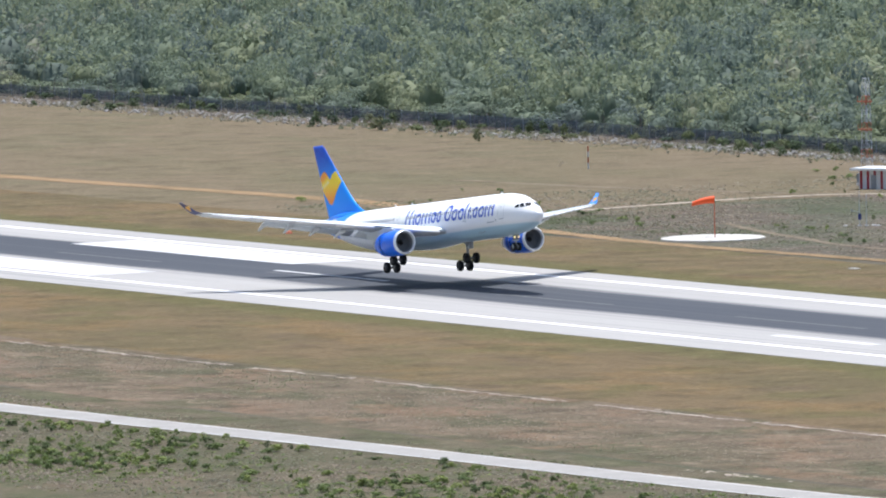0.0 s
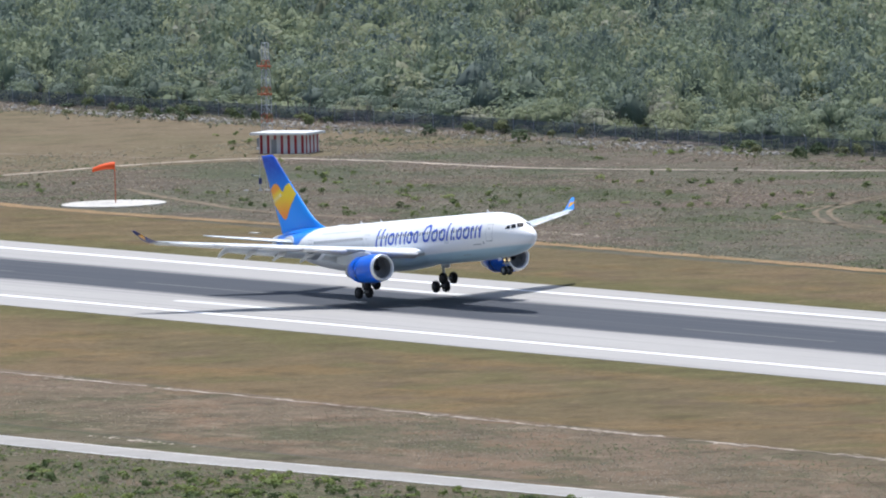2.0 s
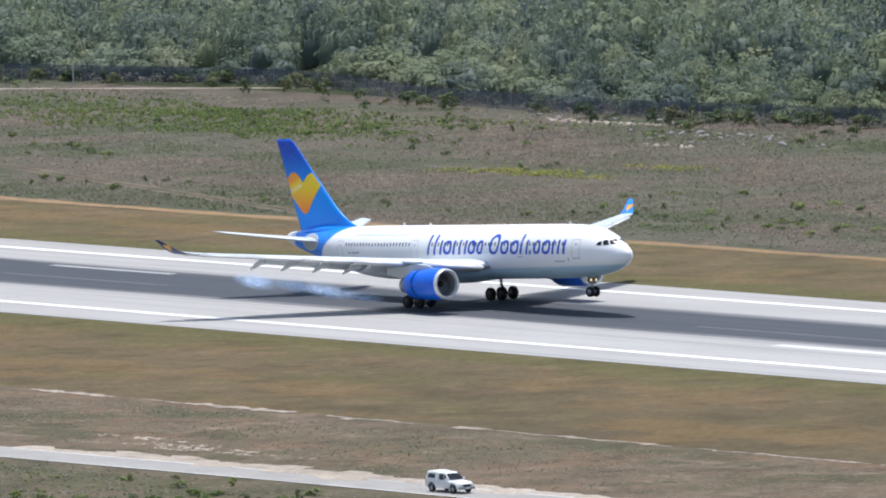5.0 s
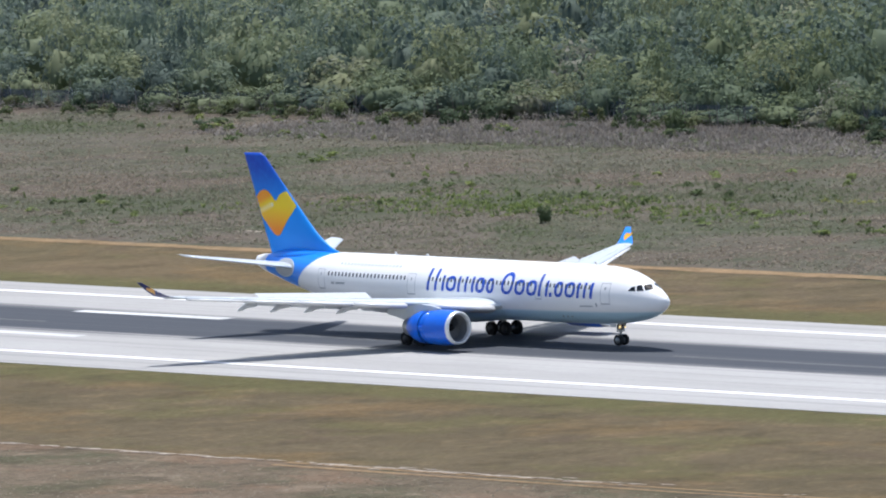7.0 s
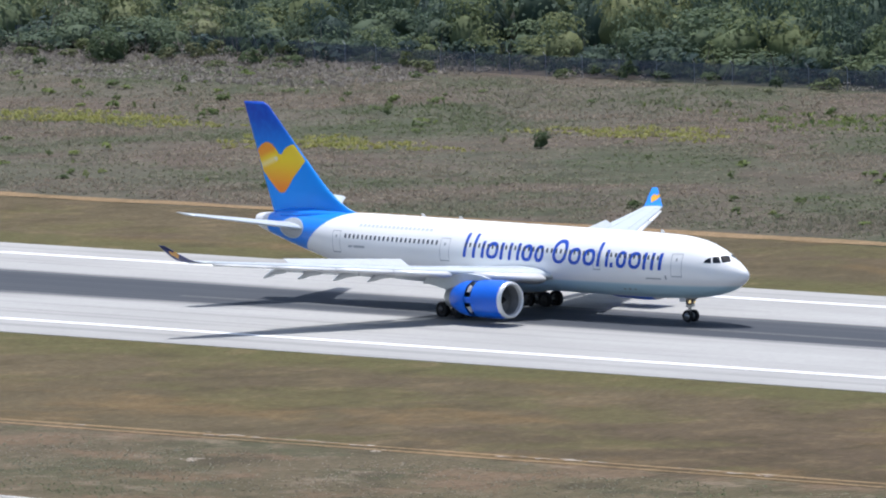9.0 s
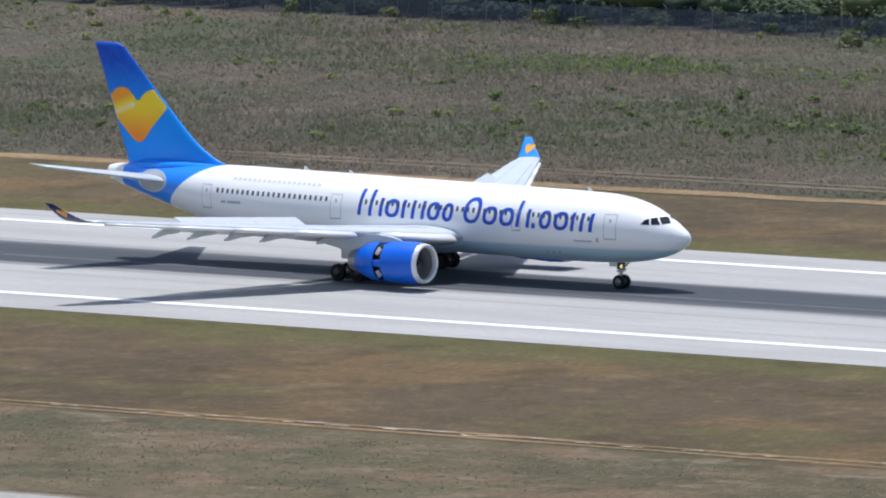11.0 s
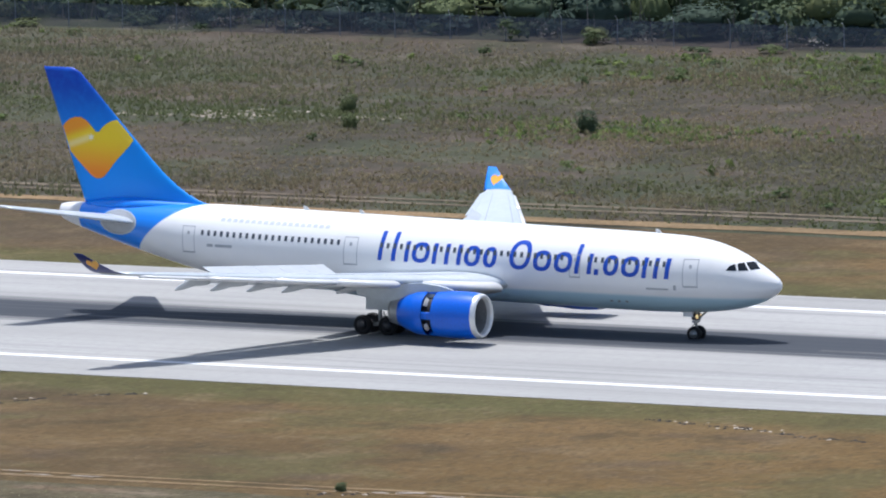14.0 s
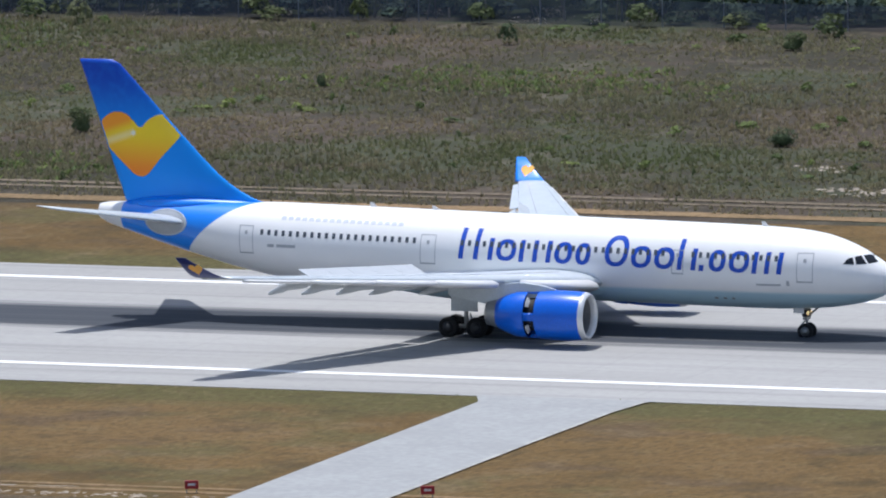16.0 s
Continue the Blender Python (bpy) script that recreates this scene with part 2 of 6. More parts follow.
def stalks(name, tones, late_tones):
    """Standing grass: each tuft its own tone, within patches of red, straw and green growth."""
    m = Mat(name, 0.85, 0, 0.15)
    obj = m.tc.outputs["Object"]
    own = m.t.nodes.new("ShaderNodeAttribute")
    own.attribute_name = "tone"
    pick = m.math("MULTIPLY", m.math("SUBTRACT", own.outputs["Fac"], 0.5), 0.28)
    for (size, lo, hi), sign in ((REDDISH, 0.42), (GREYGREEN, -0.42)):
        pick = m.math("ADD", pick, m.math("MULTIPLY", m.ramp(m.noise(1.0, 6, m.scaled(obj, size), 0.62), lo, hi), sign))
    pick = m.math("ADD", pick, m.math("ADD", 0.45, m.math("MULTIPLY", m.math("SUBTRACT", m.noise(0.12, 4), 0.5), 0.5)))
    late = m.ramp(m.math("ADD", m.axes()[0], m.math("MULTIPLY", m.noise(0.012, 3), 160.0)), -560.0, -320.0)
    c = m.mix(late, m.tones(pick, tones), m.tones(pick, late_tones))
    return m.color(c).thin(c, 0.45).m


STALK_TONES = ((0.140, 0.166, 0.092), (0.196, 0.202, 0.140), (0.236, 0.220, 0.168), (0.262, 0.218, 0.174), (0.320, 0.286, 0.225))
STALKS = stalks("standing_dry_grass", STALK_TONES, tuple(tuple(v * k for v, k in zip(t, (0.92, 0.90, 0.72))) for t in STALK_TONES))
WHITE = paint("white_gloss_paint", (0.80, 0.80, 0.80), 0.3, 0, 0.03)
GREY = paint("light_grey_wing_paint", (0.58, 0.61, 0.64), 0.35, 0, 0.06)
LIGHT = paint("pale_wing_metal", (0.60, 0.65, 0.69), 0.35, 0.1, 0.06)
MID = paint("mid_grey_metal", (0.30, 0.31, 0.33), 0.45, 0.3, 0.1)
STEEL = paint("gear_steel", (0.42, 0.43, 0.44), 0.4, 0.6, 0.1)
CHROME = paint("polished_lip", (0.80, 0.81, 0.82), 0.30, 0.35, 0.05)
RUBBER = paint("tyre_rubber", (0.013, 0.013, 0.015), 0.85, 0, 0.1)
BLACK = paint("matt_black_and_cavity_shade", (0.012, 0.012, 0.014), 0.7, 0, 0.1)
GLASS = paint("cockpit_glass", (0.012, 0.015, 0.020), 0.08, 0, 0.05)
BLUE = paint("royal_blue_paint", (0.008, 0.25, 0.92), 0.28, 0, 0.05)
ENGINE_BLUE = paint("engine_blue_paint", (0.004, 0.135, 0.74), 0.28, 0, 0.06)
NAVY = paint("navy_paint", (0.008, 0.022, 0.18), 0.45, 0, 0.05)
LETTER = paint("title_blue_paint", (0.010, 0.085, 0.56), 0.35, 0, 0.04)
PALE_MARK = paint("pale_title_paint", (0.62, 0.66, 0.74), 0.4, 0, 0.03)
SEAM = paint("panel_seam_grey", (0.47, 0.49, 0.52), 0.5, 0, 0.05)
ORANGE = paint("windsock_orange", (0.85, 0.10, 0.015), 0.7, 0, 0.05)
RED = paint("red_paint", (0.36, 0.02, 0.03), 0.6, 0, 0.1)
PALE_WALL = paint("white_wall_paint", (0.72, 0.70, 0.70), 0.7, 0, 0.08)
LAMP = Mat("landing_light", 0.3)
LAMP.color((1.0, 0.7, 0.3))
LAMP.b.inputs["Emission Color"].default_value = (1.0, 0.74, 0.36, 1)
LAMP.b.inputs["Emission Strength"].default_value = 0.7
LAMP = LAMP.m


def fuselage_paint():
    """White upper body, pale blue belly, royal blue tail, white tail cone."""
    m = Mat("fuselage_livery", 0.28, 0, 0.8)
    x, y, z = m.axes()
    s = m.math("SUBTRACT", 28.85, x)
    wob = m.noise(0.7, 3)
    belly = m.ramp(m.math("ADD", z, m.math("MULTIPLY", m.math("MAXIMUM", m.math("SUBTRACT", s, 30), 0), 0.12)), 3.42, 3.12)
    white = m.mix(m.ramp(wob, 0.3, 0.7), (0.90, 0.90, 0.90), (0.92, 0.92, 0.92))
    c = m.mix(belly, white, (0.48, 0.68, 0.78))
    drop = m.math("MAXIMUM", m.math("SUBTRACT", 7.93, z), 0.0)
    edge = m.math("ADD", 45.5, m.math("MULTIPLY", m.math("POWER", m.math("DIVIDE", drop, 2.8), 0.55), 4.7))
    tail = m.ramp(m.math("SUBTRACT", s, edge), -0.05, 0.05)
    c = m.mix(tail, c, (0.008, 0.25, 0.92))
    c = m.mix(m.ramp(s, 55.6, 55.7), c, (0.80, 0.80, 0.80))
    return m.color(c).m


def fin_paint():
    m = Mat("fin_livery", 0.42, 0, 0.35)
    x, y, z = m.axes()
    dots = m.noise(2.0, 2)
    c = m.mix(m.ramp(z, 11.5, 16.8), (0.006, 0.30, 0.95), (0.002, 0.065, 0.52))
    c = m.mix(m.math("MULTIPLY", m.ramp(dots, 0.4, 0.7), 0.15), c, (0.02, 0.30, 0.92))
    return m.color(c).m


def heart_paint(bottom, top, name="heart_gold_paint"):
    """Gold above, orange at the point, with a pale fold across the rear lobe."""
    m = Mat(name, 0.3)
    x, y, z = m.axes()
    s = m.math("SUBTRACT", 28.85, x)
    c = m.mix(m.ramp(z, bottom, top), (1.0, 0.27, 0.025), (1.0, 0.70, 0.03))
    fold = m.math("SUBTRACT", z, m.math("SUBTRACT", 12.4, m.math("MULTIPLY", m.math("SUBTRACT", s, 54.95), 0.33)))
    rear = m.ramp(s, 54.7, 55.3)
    c = m.mix(m.math("MULTIPLY", rear, m.ramp(fold, 0.35, 1.1)), c, (1.0, 0.36, 0.03))
    near_fold = m.math("MULTIPLY", m.ramp(m.math("ABSOLUTE", fold), 0.45, 0.0), rear)
    return m.color(m.mix(m.math("MULTIPLY", near_fold, 0.6), c, (1.0, 0.85, 0.45))).m


BODY, FIN, HEART = fuselage_paint(), fin_paint(), heart_paint(9.5, 12.6)

# ---- mesh helpers ----


def link(name, bm, mats, parent=None, label="", smooth=False):
    bmesh.ops.recalc_face_normals(bm, faces=bm.faces)
    me = bpy.data.meshes.new(name)
    bm.to_mesh(me)
    bm.free()
    for m in (mats if isinstance(mats, (list, tuple)) else [mats]):
        me.materials.append(m)
    if smooth:
        me.shade_smooth()
    ob = new(name, me)
    if parent:
        ob.parent = parent
    return tagged(ob, label)


def part(name, bm, mats, parent, label="", smooth=False):
    return link(name, bm, mats, parent, label, smooth)


def loft(bm, rings, cap=True, closed=True, mat=0):
    """Skins rings of equally many points."""
    vs = [[bm.verts.new(p) for p in r] for r in rings]
    n = len(vs[0])
    for a, b in zip(vs, vs[1:]):
        for i in range(n if closed else n - 1):
            f = bm.faces.new((a[i], a[(i + 1) % n], b[(i + 1) % n], b[i]))
            f.material_index = mat
    if cap:
        bm.faces.new(vs[0]).material_index = mat
        bm.faces.new(vs[-1]).material_index = mat
    return bm


def box(bm, lo, hi, m=None, mat=0):
    r = bmesh.ops.create_cube(bm, size=1.0)
    c, d = (Vector(lo) + Vector(hi)) / 2, Vector(hi) - Vector(lo)
    for v in r["verts"]:
        v.co = Vector((v.co.x * d.x, v.co.y * d.y, v.co.z * d.z)) + c
        if m:
            v.co = m @ v.co
    for f in {f for v in r["verts"] for f in v.link_faces}:
        f.material_index = mat
    return bm


def rod(bm, a, b, r0, r1=None, n=8, mat=0):
    a, b = Vector(a), Vector(b)
    r1 = r0 if r1 is None else r1
    q = (b - a).to_track_quat("Z", "Y").to_matrix()
    ring = lambda c, r: [c + q @ Vector((r * math.cos(t), r * math.sin(t), 0)) for t in (2 * math.pi * k / n for k in range(n))]
    return loft(bm, [ring(a, r0), ring(b, r1)], mat=mat)


def ribbon(bm, pts, half, z, rag=0.0, seed=0):
    """A strip along a line of points, with ragged edges."""
    rnd = random.Random(seed)
    pts = [Vector((*p, 0)) for p in pts]
    rows = []
    for i, p in enumerate(pts):
        d = (pts[min(i + 1, len(pts) - 1)] - pts[max(i - 1, 0)]).normalized()
        nrm = Vector((-d.y, d.x, 0))
        rows.append((bm.verts.new(p + nrm * (half + rnd.uniform(-rag, rag)) + Vector((0, 0, z))),
                     bm.verts.new(p - nrm * (half + rnd.uniform(-rag, rag)) + Vector((0, 0, z)))))
    for a, b in zip(rows, rows[1:]):
        bm.faces.new((a[0], a[1], b[1], b[0]))
    return bm


def spaced(pts, step):
    """Points on a smooth line through pts."""
    out = []
    n = len(pts)
    for i in range(n - 1):
        p0, p1, p2, p3 = (Vector(pts[max(0, min(n - 1, i + k))]) for k in (-1, 0, 1, 2))
        l = (p2 - p1).length
        m = max(1, int(l / step))
        ta = (p2 - p0) * (l / ((p1 - p0).length + l))
        tb = (p3 - p1) * (l / ((p3 - p2).length + l))
        for k in range(m):
            t = k / m
            out.append(tuple((2 * t ** 3 - 3 * t ** 2 + 1) * p1 + (t ** 3 - 2 * t ** 2 + t) * ta + (3 * t ** 2 - 2 * t ** 3) * p2 + (t ** 3 - t ** 2) * tb))
    return out + [tuple(pts[-1])]


def structure(name, bm, mat, label, category="ground"):
    return tagged(link(name, bm, mat), label, category, kind="structure")


# ---- ground: one sheet, with strips of other growth laid on it ----
def patch(bm, x0, x1, y0, y1, z, step=25.0, rag=0.0, seed=0):
    """A flat strip whose long edges wander."""
    rnd = random.Random(seed)
    n = max(2, int(abs(x1 - x0) / step))
    lo, hi = [], []
    for i in range(n + 1):
        x = x0 + (x1 - x0) * i / n
        lo.append(bm.verts.new((x, y0 + rnd.uniform(-rag, rag), z)))
        hi.append(bm.verts.new((x, y1 + rnd.uniform(-rag, rag), z)))
    for i in range(n):
        bm.faces.new((lo[i], lo[i + 1], hi[i + 1], hi[i]))
    return bm


def blot(bm, cx, cy, rx, ry, z, seed=0, n=28):
    """An uneven round spot."""
    ph = seed * 1.7
    vs = []
    for i in range(n):
        a = 2 * math.pi * i / n
        r = 1 + 0.22 * math.sin(3 * a + ph) + 0.16 * math.sin(5 * a + 2 * ph) + 0.10 * math.sin(9 * a + ph * 3)
        vs.append(bm.verts.new((cx + rx * r * math.cos(a), cy + ry * r * math.sin(a), z)))
    bm.faces.new(vs)
    return bm


bm = bmesh.new()
bmesh.ops.create_grid(bm, x_segments=40, y_segments=40, size=4500)
structure("ground", bm, SCRUB, "rough dry scrub grassland reaching the horizon")
structure("mown_strip_far", patch(bmesh.new(), -3500, 1500, RUN_HI - 2, 61.5, 0.02, 14, 0.7, 1), MOWN, "mown brown grass strip beyond the runway")
structure("mown_field_far", patch(bmesh.new(), -3000, -1388, 60, 190, 0.014, 14, 2.0, 31), TAN_FIELD, "wide tan field of mown dry grass")
structure("mown_strip_near", patch(bmesh.new(), -3500, 1500, -84.5, RUN_LO + 2, 0.02, 14, 0.7, 2), MOWN, "mown brown grass strip before the runway")
structure("near_scrub", patch(bmesh.new(), -3500, 1500, -122, -83.5, 0.012, 14, 0.8, 8), NEAR_SCRUB, "reddish dry scrub between track and road")
structure("roadside_scrub", patch(bmesh.new(), -3500, 1500, -300, -122.5, 0.008, 14, 0.4, 28), ROADSIDE, "olive earth and dry weeds below the service road")
structure("runway", box(bmesh.new(), (-3400, RUN_LO, -0.3), (1400, RUN_HI, 0.05)), CONCRETE, "pale concrete runway with a dark rubber band", "runway")
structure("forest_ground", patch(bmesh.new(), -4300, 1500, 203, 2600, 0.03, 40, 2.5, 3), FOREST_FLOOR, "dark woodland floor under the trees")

bm = bmesh.new()
for y in (LINE_LO, LINE_HI):
    box(bm, (-3300, y - 0.5, 0.03), (1300, y + 0.5, 0.056))
structure("edge_lines", bm, LINE, "white runway side stripes", "marking")
bm = bmesh.new()
for x0 in range(-2980, 1000, 60):
    box(bm, (x0, -3.85, 0.03), (x0 + 30, -2.95, 0.056))
structure("centre_line", bm, RUBBED, "worn white centre line dashes", "marking")
bm = bmesh.new()
box(bm, (-1302, -1.4, 0.03), (-1272, -0.5, 0.06))
structure("centre_line_clear", bm, WORN, "clearer white centre line dash", "marking")
bm = bmesh.new()
for x0, off in ((-1148.5, 13.3), (-856.0, 9.2)):
    for sgn in (-1, 1):
        box(bm, (x0, -3.4 + sgn * off - 0.9, 0.03), (x0 + 22.5, -3.4 + sgn * off + 0.9, 0.056))
for sgn in (-1, 1):
    box(bm, (-1375, -3.4 + sgn * 15 - 5.0, 0.03), (-1312, -3.4 + sgn * 15 + 5.0, 0.056))
structure("faded_mark", box(bmesh.new(), (-1004.5, 5.6, 0.03), (-982.0, 6.8, 0.056)), paint("faded_marking_paint", (0.40, 0.40, 0.40), 0.85, 0, 0.2, 0.5), "faded touchdown block", "marking")
structure("touchdown_marks", bm, WORN, "worn white touchdown and aiming blocks", "marking")

bm = bmesh.new()
vs = [bm.verts.new(p) for p in ((-261.4, -33.9, 0.08), (-260.1, -37, 0.08), (-258.7, -82, 0.08), (-257.0, -160, 0.08), (-247.0, -160, 0.08), (-249.5, -75, 0.08), (-250.2, -40, 0.08), (-250.0, -36, 0.08), (-249.2, -33.9, 0.08))]
bm.faces.new(vs)
structure("taxi_track", bm, STUB, "narrow pale concrete stub leaving the runway", "pavement")
bm = ribbon(bmesh.new(), spaced([(-249.7, -34.2), (-250.05, -40), (-249.35, -75), (-246.85, -160)], 3), 0.16, 0.1, 0.02, 2)
structure("taxi_track_edge", bm, PALE_EDGE, "pale edge line of the concrete stub", "pavement")

ROAD = [(-2600, -175), (-1600, -152), (-1300, -145), (-1115, -137.3), (-1020, -133.6), (-958, -131.7), (-917, -128.2), (-856, -124.4), (-828, -124.5), (-788, -122.6), (-740, -121.5), (-690, -122.0), (-600, -125.0), (-540, -125.5), (-400, -128), (-100, -132), (600, -140)]
structure("service_road", ribbon(bmesh.new(), spaced(ROAD, 12), 2.9, 0.06, 0.12, 4), ASPHALT, "pale grey asphalt service road", "road")
bm = bmesh.new()
ribbon(bm, [(x, y + 2.6) for x, y in spaced(ROAD, 4) if x < 0], 0.9, 0.04, 0.6, 5)
structure("road_shoulder", bm, PALE_BROWN, "pale sandy shoulder of the service road", "ground")
bm = bmesh.new()
for off in (-2.75, 2.75):
    ribbon(bm, [(x, y + off) for x, y in spaced(ROAD, 6) if -1400 < x < -500], 0.16, 0.066, 0.05, 35)
structure("road_edge_lines", bm, WORN, "worn pale lines along the edges of the service road", "marking")
bm = ribbon(bmesh.new(), [(x, y + 4.0) for x, y in spaced(ROAD, 1.5) if -832 < x < -738], 1.3, 0.044, 0.7, 25)
rnd = random.Random(26)
for k in range(22):
    x = rnd.uniform(-816, -756)
    blot(bm, x, -118.6 + rnd.uniform(-1.6, 0.8), rnd.uniform(2.0, 6.0), rnd.uniform(0.6, 1.9), 0.046 + 0.0015 * k, k, 22)
structure("sandy_margin", bm, PALE_DIRT, "pale bare sand beside the service road", "ground")
TRACK = [(-3000, 84), (-1700, 76), (-1537, 78.1), (-1443, 83.1), (-1420, 82.0), (-1400, 77.6), (-1372, 71), (-1344, 65.8), (-1312, 63.4), (-1233, 66.3), (-1150, 65.5), (-1082, 63.0), (-973, 62.2), (-850, 62.4), (-750, 63.5), (-676, 63.0), (-600, 63.2), (-480, 65.8), (-400, 65.0), (-300, 65.3), (600, 66)]
bm = ribbon(bmesh.new(), spaced(TRACK[6:], 4), 1.5, 0.05, 0.4, 6)
ribbon(bm, spaced(TRACK[:7], 4), 2.1, 0.054, 0.4, 16)
structure("dirt_track_far", bm, DIRT, "orange dirt track along the mown strip", "track")
BYWAY = [(-1345, 93), (-1330, 88), (-1305, 82), (-1291, 78.8), (-1272, 78.3), (-1258, 79.3)]
structure("dirt_trail_short", ribbon(bmesh.new(), spaced(BYWAY, 2), 0.7, 0.05, 0.35, 18), PALE_BROWN, "faint pale trail beside the windsock", "track")
bm = bmesh.new()
for off in (0.0, 2.6):
    ribbon(bm, [(x, 72.0 + off + 0.5 * math.sin(x * 0.03)) for x in range(-620, 300, 8)], 0.55, 0.05, 0.2, 7 + int(off))
structure("wheel_ruts_far", bm, PALE_BROWN, "pale wheel ruts in dry grass", "track")
BRANCH = [(-1384, 75.7), (-1390, 105), (-1394, 127), (-1391, 142), (-1378, 147.5), (-1365, 150.2), (-1336, 153.5), (-1308, 166), (-1272, 187.5), (-1241, 205.5), (-1222, 215.3)]
structure("branch_road", ribbon(bmesh.new(), spaced(BRANCH, 2), 0.85, 0.05, 0.3, 9), PALE_DIRT, "pale gravel branch road to the hut", "track")
FORK = [(-1272, 187.5), (-1264, 177), (-1256, 168), (-1249, 160)]
structure("branch_road_fork", ribbon(bmesh.new(), spaced(FORK, 1), 0.6, 0.052, 0.4, 19), PALE_DIRT, "pale gravel fork of the branch road", "track")
TRAIL = [(-1251, 162), (-1243, 153), (-1227, 131), (-1216, 121.5), (-1198, 112), (-1165, 103), (-1126, 92), (-1087, 81.3), (-1040, 68)]
bm = bmesh.new()
for off in (-0.9, 0.9):
    ribbon(bm, [(x + 0.3 * off, y + off) for x, y in spaced(TRAIL, 4)], 0.32, 0.05, 0.2, 10)
structure("dirt_trail", bm, PALE_BROWN, "faint dirt trail through scrub", "track")
structure("dirt_trail_spur", ribbon(bmesh.new(), spaced([(-1233, 141), (-1222, 119), (-1210, 113), (-1190, 110)], 4), 0.5, 0.05, 0.2, 11), PALE_BROWN, "faint pale trail through scrub", "track")
structure("dirt_trail_hut", ribbon(bmesh.new(), spaced([(-1470, 120), (-1440, 125), (-1400, 136)], 5), 1.0, 0.05, 0.4, 12), PALE_BROWN, "faint orange trail through dry grass", "track")
bm = bmesh.new()
for k, y in ((0, -85.2), (1, -87.0)):
    ribbon(bm, spaced([(-720, y + 0.6), (-690, y + 0.4), (-560, y + 2.6), (-400, y + 4.4), (-280, y + 6.5), (200, y + 9)], 8), 0.35, 0.045, 0.15, 13 + k)
structure("wheel_ruts_near", bm, DIRT, "orange wheel ruts before the runway", "track")
rnd = random.Random(21)
bm = bmesh.new()
x, k = -1350.0, 0
while x < -270:
    y = -88.3 + (x + 1200) * 0.0085
    l = rnd.uniform(0.2, 1.1)
    blot(bm, x, y + rnd.gauss(0, 0.45), l, rnd.uniform(0.10, 0.42) * (1.3 if -900 < x < -780 else 0.7), 0.06 + 0.004 * (k % 5), rnd.randrange(99), 16)
    k += 1
    x += l * rnd.uniform(0.3, 1.6) * (0.6 if -900 < x < -780 else 0.8 if x < -780 else 2.2) + (rnd.uniform(5, 15) if rnd.random() < 0.06 else 0)
x = -1400.0
while x < -700:
    l = rnd.uniform(10, 38)
    ribbon(bm, [(q, -88.3 + (q + 1200) * 0.0085 + 0.25 * math.sin(q * 0.7)) for q in np.arange(x, x + l, 0.8)], 0.20, 0.055, 0.17, int(-x))
    x += l + rnd.uniform(1.5, 7)
structure("broken_gravel_line", bm, PALE_DIRT, "broken line of pale gravel in the grass", "track")

# ---- the airliner: x runs forward, the origin lies on the ground between the main wheels ----
# seconds, place along the runway, height of the gear, pitch and roll of the airliner
FLIGHT = [
    (0.0, -1261.84, 2.71, 6.60, -1.47),
    (0.5, -1227.24, 2.65, 6.11, -1.46),
    (1.0, -1192.72, 2.47, 5.73, -0.74),
    (1.5, -1158.31, 2.15, 5.72, 0.09),
    (2.0, -1124.01, 1.86, 5.80, 0.51),
    (2.5, -1089.90, 1.42, 5.96, 0.95),
    (3.0, -1056.01, 1.00, 5.95, 0.76),
    (3.5, -1022.43, 0.98, 5.22, 0.37),
    (4.0, -989.08, 0.75, 4.51, 1.08),
    (4.5, -955.97, 0.59, 3.86, 1.47),
    (5.0, -923.13, 0.43, 3.49, 0.18),
    (7.5, -760.44, 0.00, 0.49, 0.00),
    (8.0, -728.28, 0.00, 0.53, 0.00),
    (8.5, -696.37, 0.00, 0.36, 0.00),
    (9.0, -664.82, 0.00, 0.41, 0.00),
    (9.5, -633.70, 0.00, 0.38, 0.00),
    (10.0, -603.03, 0.00, 0.30, 0.00),
    (12.5, -455.73, 0.00, -0.13, 0.00),
    (13.0, -427.68, 0.00, -0.20, 0.00),
    (13.5, -400.21, 0.00, -0.37, 0.00),
    (14.0, -373.41, 0.00, -0.32, 0.00),
    (14.5, -347.33, 0.00, -0.35, 0.00),
    (15.0, -321.95, 0.00, -0.52, 0.00),
    (15.5, -297.25, 0.00, -0.26, 0.00),
    (16.0, -273.22, 0.00, -0.28, 0.00),
]
NOSE = 28.85
# station behind the nose, top and bottom of the fuselage, which sits a degree nose-down
PROFILE = [(0.0, 4.20, 4.12), (0.12, 4.46, 3.86), (0.4, 4.74, 3.58), (0.9, 5.10, 3.24), (1.6, 5.54, 2.90), (2.5, 6.06, 2.60), (3.5, 6.52, 2.38), (5.0, 7.00, 2.16), (7.0, 7.31, 2.02),
           (9.0, 7.42, 1.96), (12.0, 7.50, 1.96), (37.0, 7.85, 2.25), (41.0, 7.91, 2.44), (44.0, 7.94, 2.82), (47.0, 7.92, 3.42), (50.0, 7.87, 4.18), (53.0, 7.79, 5.00), (55.5, 7.68, 5.76), (57.0, 7.59, 6.25), (57.5, 7.48, 6.52)]


